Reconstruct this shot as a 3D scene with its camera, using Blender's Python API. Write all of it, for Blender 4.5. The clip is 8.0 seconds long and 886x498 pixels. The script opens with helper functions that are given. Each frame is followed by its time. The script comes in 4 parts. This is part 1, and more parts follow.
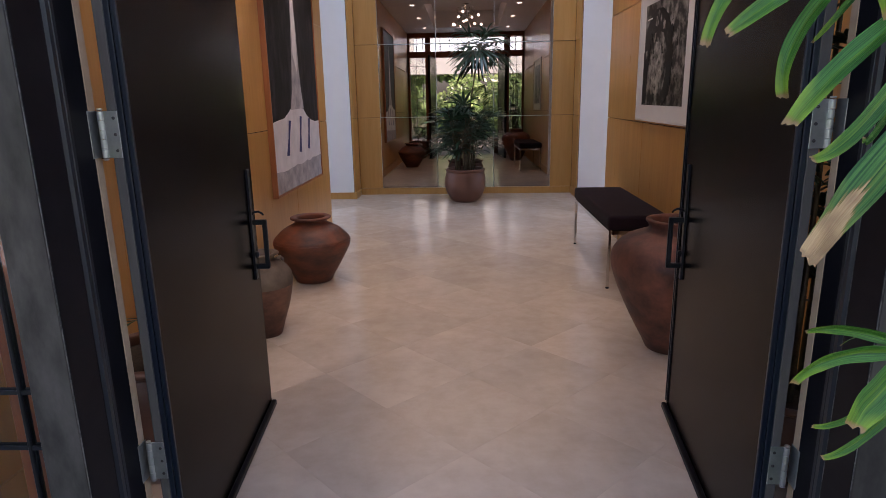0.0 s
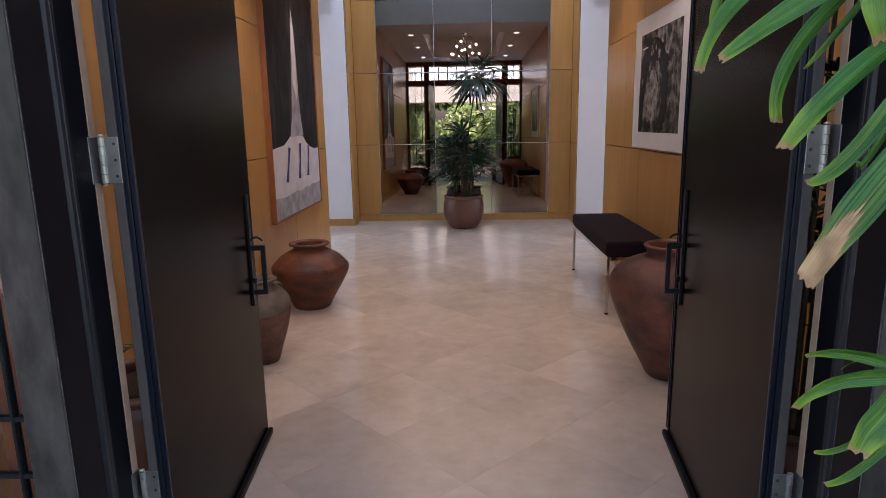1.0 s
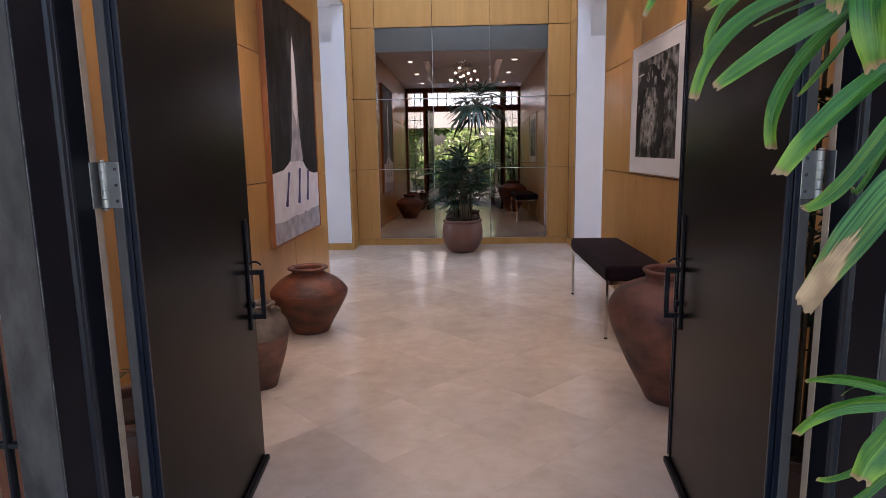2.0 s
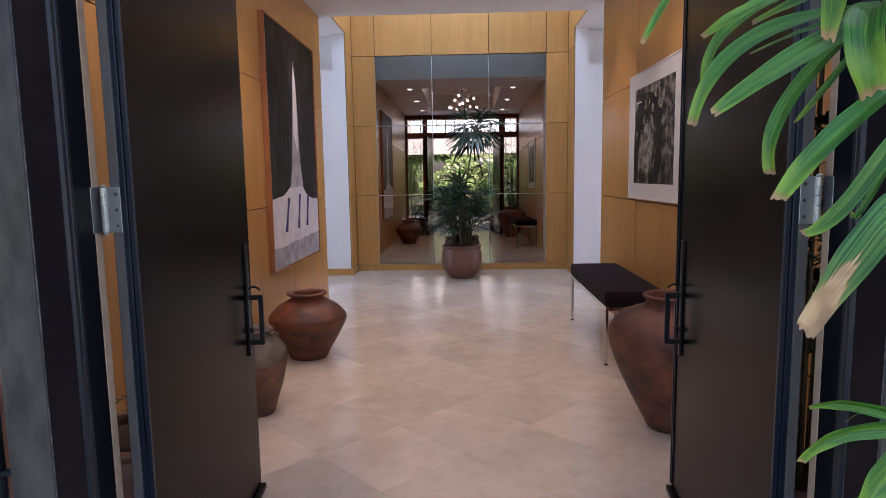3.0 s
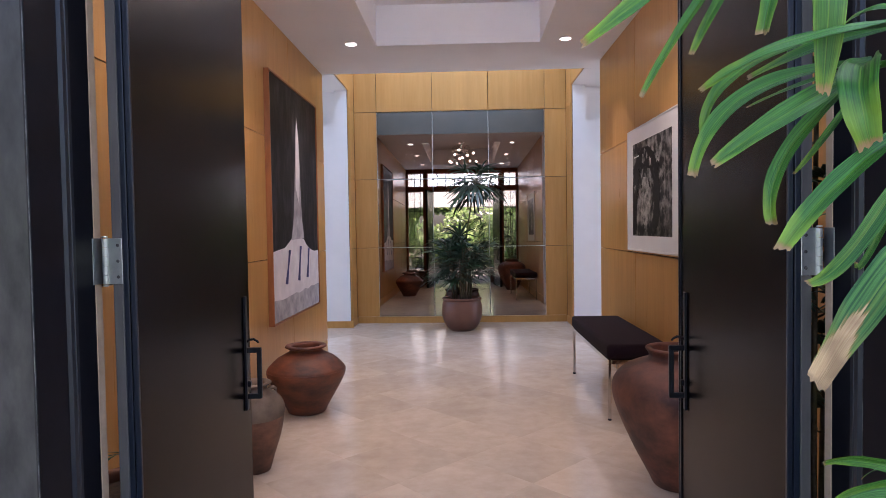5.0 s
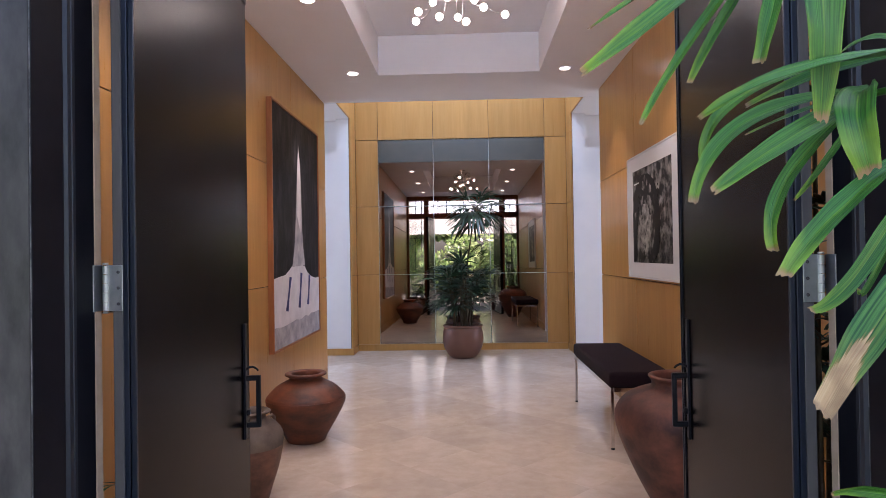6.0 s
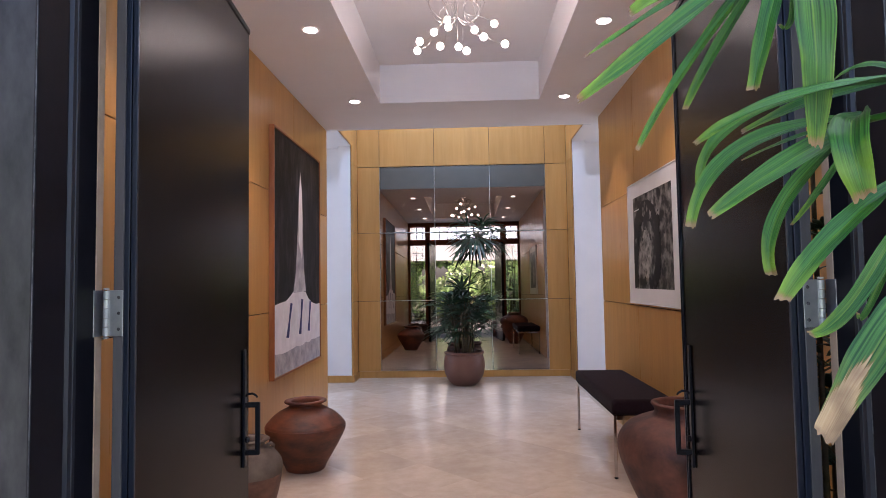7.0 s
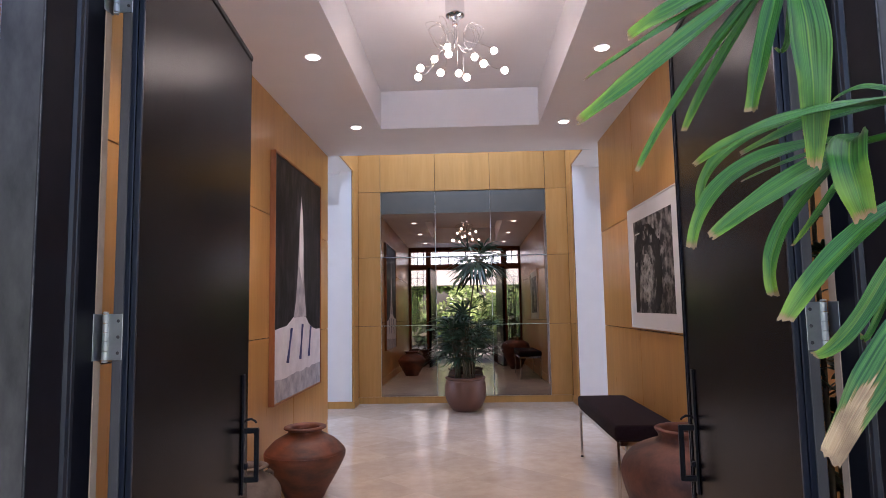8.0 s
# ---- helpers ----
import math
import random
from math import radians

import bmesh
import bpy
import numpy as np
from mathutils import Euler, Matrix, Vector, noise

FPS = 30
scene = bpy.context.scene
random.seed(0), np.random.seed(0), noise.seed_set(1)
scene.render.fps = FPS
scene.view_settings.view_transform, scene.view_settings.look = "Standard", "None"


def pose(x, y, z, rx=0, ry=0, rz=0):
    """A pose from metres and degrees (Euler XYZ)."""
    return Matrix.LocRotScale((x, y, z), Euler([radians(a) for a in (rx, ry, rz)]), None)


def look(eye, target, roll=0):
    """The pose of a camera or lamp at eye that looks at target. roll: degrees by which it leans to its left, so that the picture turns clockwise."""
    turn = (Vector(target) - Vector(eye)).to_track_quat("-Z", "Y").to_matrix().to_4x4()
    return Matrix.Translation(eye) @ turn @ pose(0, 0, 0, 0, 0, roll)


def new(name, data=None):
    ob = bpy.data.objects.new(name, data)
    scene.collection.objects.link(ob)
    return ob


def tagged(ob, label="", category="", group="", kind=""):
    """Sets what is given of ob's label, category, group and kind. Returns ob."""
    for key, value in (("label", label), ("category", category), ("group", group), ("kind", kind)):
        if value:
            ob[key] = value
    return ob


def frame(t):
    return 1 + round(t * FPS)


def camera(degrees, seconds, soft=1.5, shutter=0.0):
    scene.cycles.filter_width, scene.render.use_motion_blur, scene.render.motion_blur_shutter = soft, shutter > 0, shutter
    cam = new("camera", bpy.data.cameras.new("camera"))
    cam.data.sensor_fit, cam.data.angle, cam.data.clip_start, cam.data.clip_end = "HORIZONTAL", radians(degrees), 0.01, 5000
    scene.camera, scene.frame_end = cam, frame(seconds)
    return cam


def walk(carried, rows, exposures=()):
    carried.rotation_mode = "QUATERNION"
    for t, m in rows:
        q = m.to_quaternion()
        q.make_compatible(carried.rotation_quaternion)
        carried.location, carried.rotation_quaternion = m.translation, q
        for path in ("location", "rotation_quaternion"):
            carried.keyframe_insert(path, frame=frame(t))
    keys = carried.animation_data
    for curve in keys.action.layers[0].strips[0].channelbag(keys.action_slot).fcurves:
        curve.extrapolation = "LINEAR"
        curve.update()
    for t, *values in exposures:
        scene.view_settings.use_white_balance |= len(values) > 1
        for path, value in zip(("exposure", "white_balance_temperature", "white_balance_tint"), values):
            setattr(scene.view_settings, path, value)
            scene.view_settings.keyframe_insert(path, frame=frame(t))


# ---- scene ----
cam = camera(71.6, 8.0, soft=0.85)

PATH = [
    (0, (0.14, -0.077, 1.352), (0.054, 1.862, 0.872), -1.0),
    (0.5, (0.139, -0.077, 1.349), (0.056, 1.873, 0.914), -1.0),
    (1, (0.141, -0.078, 1.348), (0.06, 1.881, 0.952), -1.0),
    (1.5, (0.142, -0.08, 1.35), (0.063, 1.886, 0.992), -1.0),
    (3, (0.14, -0.08, 1.348), (0.067, 1.904, 1.112), -0.9),
    (3.5, (0.139, -0.08, 1.347), (0.067, 1.91, 1.153), -0.9),
    (4, (0.139, -0.078, 1.348), (0.067, 1.915, 1.194), -0.9),
    (4.5, (0.137, -0.077, 1.345), (0.066, 1.919, 1.235), -0.9),
    (6, (0.136, -0.075, 1.344), (0.064, 1.923, 1.366), -0.9),
    (6.5, (0.137, -0.076, 1.341), (0.064, 1.921, 1.407), -1.0),
    (7, (0.139, -0.079, 1.341), (0.064, 1.917, 1.449), -0.9),
    (7.5, (0.14, -0.08, 1.338), (0.064, 1.913, 1.487), -1.0),
    (8, (0.139, -0.078, 1.336), (0.063, 1.911, 1.525), -1.0),
]
walk(cam, [(t, look(eye, target, roll)) for t, eye, target, roll in PATH], exposures=[(0.0, 1.54, 6000, 23.5), (1.5, 1.70, 5940, 23.5), (3.0, 1.85, 5770, 23.5), (4.5, 2.00, 5740, 23.8), (6.0, 2.03, 5760, 24), (8.0, 1.96, 5800, 25)])

# ---------------------------------------------------------------- light
world = bpy.data.worlds.new("sky")
scene.world = world
world.use_nodes = True
wn = world.node_tree.nodes
sky = wn.new("ShaderNodeTexSky")
sky.sky_type = "NISHITA"
sky.sun_disc = False
sky.dust_density, sky.ozone_density = 4.0, 0.4
sky.sun_elevation, sky.sun_rotation = radians(54), radians(25)
wn["Background"].inputs["Strength"].default_value = 0.15
world.node_tree.links.new(sky.outputs["Color"], wn["Background"].inputs["Color"])


def lamp(name, kind, m, energy, color=(1, 1, 1)):
    data = bpy.data.lights.new(name, kind)
    data.energy, data.color = energy, color
    ob = new(name, data)
    ob.matrix_world = m
    return data


def window_light(name, m, energy, width, height, color=(0.64, 0.80, 1.0)):
    data = lamp(name, "AREA", m, energy, color)
    data.shape, data.size, data.size_y = "RECTANGLE", width, height


SUN_DIR = Vector((math.sin(radians(25)) * math.cos(radians(54)), math.cos(radians(25)) * math.cos(radians(54)), math.sin(radians(54))))
lamp("sun", "SUN", look(SUN_DIR * 30, (0, 0, 0)), 5.0, (1.0, 0.95, 0.87)).angle = radians(0.5)

WARM = (1.0, 0.83, 0.65)
# skylight over the mirror bay; windows at the unseen passage ends are assumed
window_light("skylight_daylight", pose(0.08, 7.65, 4.62), 24, 2.6, 1.6)
window_light("passage_assumed_daylight_west", pose(-4.4, 7.5, 1.7, 0, -90, 0), 4.2, 2.4, 1.4, (0.86, 0.94, 1.0))
window_light("passage_assumed_daylight_east", pose(4.6, 7.5, 1.7, 0, 90, 0), 0.3, 2.4, 1.4)

# daylight in the transom and sidelight openings of the entry wall
window_light("transom_daylight", pose(0.115, 1.12, 2.77, 90, 0, 0), 4.8, 2.7, 0.32)

# ---------------------------------------------------------------- materials


def mat(name, color, rough=0.5, metal=0.0, color2=None, scale=6.0, stretch=(1, 1, 1), detail=4, bump=0.0, bump_scale=60.0, spec=0.5,
        per_object=0.0, rough_var=0.0, blotch=0.0, blotch_scale=0.22, coat=0.0, emit=0.0, emit_color=(1, 1, 1), trans=0.0, island=0.0, sheen=0.0, lo=0.32, hi=0.70):
    m = bpy.data.materials.new(name)
    m.use_nodes = True
    nt = m.node_tree
    n, l = nt.nodes, nt.links
    b = n["Principled BSDF"]
    b.inputs["Roughness"].default_value = rough
    b.inputs["Metallic"].default_value = metal
    b.inputs["Specular IOR Level"].default_value = spec
    b.inputs["Coat Weight"].default_value = coat
    b.inputs["Coat Roughness"].default_value = 0.12
    b.inputs["Transmission Weight"].default_value = trans
    b.inputs["Sheen Weight"].default_value = sheen
    if emit:
        b.inputs["Emission Color"].default_value = (*emit_color, 1)
        b.inputs["Emission Strength"].default_value = emit
    tc = n.new("ShaderNodeTexCoord")
    mp = n.new("ShaderNodeMapping")
    mp.inputs["Scale"].default_value = stretch
    l.new(tc.outputs["Object"], mp.inputs["Vector"])
    vec = mp.outputs["Vector"]
    info = None
    if per_object or island:
        info = n.new("ShaderNodeObjectInfo")
        add = n.new("ShaderNodeVectorMath")
        add.operation = "MULTIPLY_ADD"
        comb = n.new("ShaderNodeCombineXYZ")
        for k in ("X", "Y", "Z"):
            l.new(info.outputs["Random"], comb.inputs[k])
        add.inputs[1].default_value = (37.0, 53.0, 71.0)
        l.new(comb.outputs[0], add.inputs[0])
        l.new(vec, add.inputs[2])
        vec = add.outputs[0]
    last = None
    if color2 is not None:
        tx = n.new("ShaderNodeTexNoise")
        tx.inputs["Scale"].default_value = scale
        tx.inputs["Detail"].default_value = detail
        tx.inputs["Roughness"].default_value = 0.6
        l.new(vec, tx.inputs["Vector"])
        rp = n.new("ShaderNodeValToRGB")
        rp.color_ramp.elements[0].position, rp.color_ramp.elements[1].position = lo, hi
        rp.color_ramp.elements[0].color, rp.color_ramp.elements[1].color = (*color, 1), (*color2, 1)
        l.new(tx.outputs["Fac"], rp.inputs["Fac"])
        last = rp.outputs["Color"]
        if blotch:
            t2 = n.new("ShaderNodeTexNoise")
            t2.inputs["Scale"].default_value = scale * blotch_scale
            t2.inputs["Detail"].default_value = 3
            l.new(vec, t2.inputs["Vector"])
            mr = n.new("ShaderNodeMapRange")
            mr.inputs["From Min"].default_value, mr.inputs["From Max"].default_value = 0.3, 0.7
            mr.inputs["To Min"].default_value, mr.inputs["To Max"].default_value = 1 - blotch, 1 + blotch * 0.5
            l.new(t2.outputs["Fac"], mr.inputs["Value"])
            hs = n.new("ShaderNodeHueSaturation")
            l.new(mr.outputs[0], hs.inputs["Value"])
            l.new(last, hs.inputs["Color"])
            last = hs.outputs["Color"]
    if per_object:
        mr = n.new("ShaderNodeMapRange")
        mr.inputs["To Min"].default_value, mr.inputs["To Max"].default_value = 1 - per_object, 1 + per_object
        l.new(info.outputs["Random"], mr.inputs["Value"])
        hs = n.new("ShaderNodeHueSaturation")
        l.new(mr.outputs[0], hs.inputs["Value"])
        if last is None:
            hs.inputs["Color"].default_value = (*color, 1)
        else:
            l.new(last, hs.inputs["Color"])
        last = hs.outputs["Color"]
    if island:
        geo = n.new("ShaderNodeNewGeometry")
        mr = n.new("ShaderNodeMapRange")
        mr.inputs["To Min"].default_value, mr.inputs["To Max"].default_value = 1 - island, 1 + island
        l.new(geo.outputs["Random Per Island"], mr.inputs["Value"])
        hs = n.new("ShaderNodeHueSaturation")
        l.new(mr.outputs[0], hs.inputs["Value"])
        if last is None:
            hs.inputs["Color"].default_value = (*color, 1)
        else:
            l.new(last, hs.inputs["Color"])
        last = hs.outputs["Color"]
    if last is None:
        b.inputs["Base Color"].default_value = (*color, 1)
    else:
        l.new(last, b.inputs["Base Color"])
    if rough_var:
        t3 = n.new("ShaderNodeTexNoise")
        t3.inputs["Scale"].default_value = scale * 1.7
        t3.inputs["Detail"].default_value = 5
        l.new(vec, t3.inputs["Vector"])
        mr = n.new("ShaderNodeMapRange")
        mr.inputs["To Min"].default_value, mr.inputs["To Max"].default_value = max(0.02, rough - rough_var), rough + rough_var
        l.new(t3.outputs["Fac"], mr.inputs["Value"])
        l.new(mr.outputs[0], b.inputs["Roughness"])
    if bump:
        t4 = n.new("ShaderNodeTexNoise")
        t4.inputs["Scale"].default_value = bump_scale
        t4.inputs["Detail"].default_value = 5
        l.new(vec, t4.inputs["Vector"])
        bp = n.new("ShaderNodeBump")
        bp.inputs["Strength"].default_value = bump
        bp.inputs["Distance"].default_value = 0.004
        l.new(t4.outputs["Fac"], bp.inputs["Height"])
        l.new(bp.outputs["Normal"], b.inputs["Normal"])
    return m


M_PAINT = mat("white_paint", (0.78, 0.77, 0.77), 0.6, color2=(0.82, 0.81, 0.81), scale=3, bump=0.06, bump_scale=180)
M_CEIL = mat("ceiling_paint", (0.83, 0.82, 0.83), 0.7, color2=(0.86, 0.85, 0.86), scale=2.5, bump=0.05, bump_scale=160)
M_MAPLE = mat("maple_veneer", (0.468, 0.240, 0.066), 0.30, color2=(0.522, 0.282, 0.087), scale=7, stretch=(4, 4, 0.3), detail=6, blotch=0.10,
              per_object=0.05, bump=0.03, bump_scale=40, rough_var=0.06, spec=0.3)
M_JOINT = mat("panel_backing", (0.055, 0.026, 0.011), 0.8, color2=(0.075, 0.036, 0.016), scale=20)
M_MAHOG = mat("mahogany_stain", (0.20, 0.058, 0.022), 0.45, color2=(0.27, 0.086, 0.034), scale=8, stretch=(5, 5, 0.5), blotch=0.15, bump=0.04, spec=0.22)
M_TRAV = mat("travertine", (0.565, 0.466, 0.370), 0.15, color2=(0.645, 0.548, 0.452), scale=9, detail=15, blotch=0.085, blotch_scale=0.22, per_object=0.07,
             rough_var=0.06, bump=0.03, bump_scale=80, lo=0.32, hi=0.64)
M_GROUT = mat("grout", (0.52, 0.43, 0.34), 0.6, color2=(0.60, 0.51, 0.41), scale=30)
M_DOOR = mat("dark_bronze_cladding", (0.0054, 0.0035, 0.0039), 0.26, metal=0.30, color2=(0.0070, 0.0046, 0.0049), scale=3, stretch=(1.5, 1.5, 0.7), detail=6, blotch=0.12,
             bump=0.002, bump_scale=30, rough_var=0.025, spec=0.04)
M_FRAME = mat("black_frame_paint", (0.006, 0.006, 0.008), 0.42, color2=(0.010, 0.010, 0.013), scale=12, rough_var=0.06, bump=0.02, spec=0.13)
M_STEEL = mat("weathered_steel_post", (0.040, 0.037, 0.035), 0.46, metal=0.35, color2=(0.088, 0.081, 0.076), scale=9, stretch=(2, 2, 0.8), detail=8, blotch=0.4,
              rough_var=0.12, bump=0.03, spec=0.15)
M_STILE = mat("brushed_steel_edge", (0.078, 0.071, 0.066), 0.65, color2=(0.104, 0.096, 0.089), scale=12, stretch=(3, 3, 0.3), rough_var=0.1, spec=0.12)
M_SEAL = mat("rubber_seal", (0.007, 0.011, 0.020), 0.28, spec=0.4)
M_RAW = mat("raw_jamb_edge", (0.40, 0.27, 0.165), 0.75, color2=(0.48, 0.34, 0.22), scale=20)
M_HINGE = mat("satin_nickel", (0.40, 0.41, 0.39), 0.40, metal=0.85, color2=(0.52, 0.53, 0.50), scale=25, rough_var=0.12)
M_CHROME = mat("chrome", (0.75, 0.75, 0.76), 0.08, metal=1.0)
M_IRON = mat("black_iron", (0.006, 0.007, 0.010), 0.42, color2=(0.011, 0.012, 0.016), scale=40, bump=0.06, bump_scale=90, spec=0.25)
# bluish skylight on the white drop wall is put into this colour
M_FASCIA = mat("fascia_skylight_tint", (0.30, 0.40, 0.44), 0.6, color2=(0.34, 0.44, 0.48), scale=3, bump=0.06, bump_scale=180)
M_MIRROR = mat("bronze_tinted_mirror", (0.315, 0.255, 0.215), 0.012, metal=1.0)
# light grey stands in for the glint of the pane bevels
M_PANE_GLINT = mat("pane_joint_glint", (0.62, 0.63, 0.60), 0.3)
M_TERRA = mat("terracotta", (0.085, 0.028, 0.017), 0.54, color2=(0.25, 0.073, 0.031), scale=5.5, stretch=(1, 1, 2.4), detail=10, blotch=0.55, spec=0.5, lo=0.38, hi=0.66,
              bump=0.25, bump_scale=55, rough_var=0.12)
M_CLAY = mat("old_clay", (0.055, 0.022, 0.018), 0.58, color2=(0.215, 0.076, 0.046), scale=5.5, detail=11, blotch=0.65, spec=0.45, lo=0.37, hi=0.68, bump=0.3, bump_scale=45, rough_var=0.1)
M_JAR = mat("brown_jar_clay", (0.060, 0.026, 0.018), 0.6, color2=(0.20, 0.088, 0.052), scale=8, stretch=(1, 1, 1.6), detail=8, blotch=0.5, bump=0.4, bump_scale=55)
M_DUSTY = mat("dusty_clay", (0.10, 0.066, 0.048), 0.8, color2=(0.25, 0.185, 0.14), scale=7, detail=7, blotch=0.45, bump=0.4, bump_scale=60)
M_GLAZE = mat("brown_planter_clay", (0.14, 0.062, 0.042), 0.42, color2=(0.17, 0.078, 0.052), scale=6, blotch=0.15, bump=0.1)
M_SOIL = mat("potting_soil", (0.03, 0.02, 0.014), 0.95, color2=(0.06, 0.04, 0.026), scale=60, bump=0.8, bump_scale=90)
M_FABRIC = mat("aubergine_upholstery", (0.013, 0.0065, 0.0092), 0.9, color2=(0.021, 0.0115, 0.015), scale=120, bump=0.3, bump_scale=400, sheen=0.03, spec=0.08)
M_LEAFDARK = mat("indoor_palm_leaf", (0.014, 0.046, 0.020), 0.36, color2=(0.026, 0.072, 0.030), scale=9, island=0.3, spec=0.5)
M_CANE = mat("palm_cane", (0.05, 0.035, 0.018), 0.75, color2=(0.10, 0.075, 0.035), scale=35, bump=0.4)
M_BLACKPAINT = mat("charcoal_canvas_paint", (0.008, 0.009, 0.012), 0.55, color2=(0.085, 0.080, 0.098), scale=5, stretch=(1, 2.2, 0.7), detail=12, blotch=0.5, bump=0.35, bump_scale=60, spec=0.18, lo=0.46, hi=0.84)
M_WHITECANVAS = mat("chalk_canvas_paint", (0.60, 0.57, 0.60), 0.65, color2=(0.72, 0.69, 0.72), scale=8, detail=7, bump=0.25, bump_scale=60, spec=0.12)
M_GREYCANVAS = mat("grey_canvas_wash", (0.26, 0.25, 0.28), 0.65, color2=(0.50, 0.48, 0.51), scale=9, detail=8, bump=0.25, bump_scale=60, spec=0.12)
M_BLUE = mat("indigo_paint", (0.018, 0.022, 0.12), 0.5, color2=(0.03, 0.035, 0.2), scale=30)
M_PICFRAME = mat("cherry_picture_frame", (0.30, 0.10, 0.035), 0.35, color2=(0.38, 0.14, 0.05), scale=12, stretch=(4, 4, 0.5), bump=0.05)
M_MAT = mat("print_paper", (0.70, 0.69, 0.68), 0.5, color2=(0.74, 0.73, 0.72), scale=5, coat=0.15)
M_INK = mat("print_black_ink", (0.013, 0.012, 0.012), 0.4, color2=(0.30, 0.285, 0.265), scale=11, detail=14, blotch=0.5, coat=0.04, spec=0.12, lo=0.44, hi=0.64)
M_INKDARK = mat("print_dense_ink", (0.011, 0.010, 0.010), 0.4, color2=(0.06, 0.055, 0.05), scale=14, detail=14, coat=0.04, spec=0.12, lo=0.56, hi=0.74)
M_INKGREY = mat("print_grey_wash", (0.018, 0.017, 0.016), 0.4, color2=(0.38, 0.36, 0.33), scale=17, detail=14, blotch=0.35, coat=0.04, spec=0.12, lo=0.34, hi=0.62)
M_BULB = mat("lit_bulb", (1, 1, 1), 0.3, emit=9.5, emit_color=(1.0, 0.84, 0.66))
M_LENS = mat("lit_downlight_lens", (1, 1, 1), 0.3, emit=6.0, emit_color=(1.0, 0.90, 0.76))
# assumed tone, kept dark so post and glass reflect little from below
M_DARK_PAVING = mat("dark_porch_paving", (0.020, 0.021, 0.020), 0.6, color2=(0.042, 0.041, 0.039), scale=5, detail=8, blotch=0.2, bump=0.2)
M_PAVE = mat("drive_concrete", (0.36, 0.35, 0.33), 0.8, color2=(0.46, 0.45, 0.43), scale=4, detail=8, blotch=0.15, bump=0.2)
M_GROUND = mat("garden_ground", (0.10, 0.10, 0.06), 0.95, color2=(0.16, 0.15, 0.09), scale=3, bump=0.4)
M_HEDGE = mat("garden_foliage", (0.09, 0.24, 0.05), 0.32, color2=(0.46, 0.62, 0.21), scale=4.0, island=0.5, blotch=0.35, spec=0.9)
M_BEAM = mat("aged_beam_paint", (0.62, 0.66, 0.64), 0.7, color2=(0.68, 0.72, 0.70), scale=2, bump=0.1)
M_RIDGE = mat("seal_ridge", (0.015, 0.018, 0.023), 0.36, color2=(0.022, 0.026, 0.032), scale=14, spec=0.35)
# patchy pale tone that paints the highlight along the jamb corners
M_CORNER_GLINT = mat("corner_highlight_grey", (0.14, 0.135, 0.13), 0.55, metal=0.2, color2=(0.03, 0.03, 0.031), scale=30, lo=0.40, hi=0.60)
M_SWITCH = mat("switch_plastic", (0.6, 0.55, 0.45), 0.4)


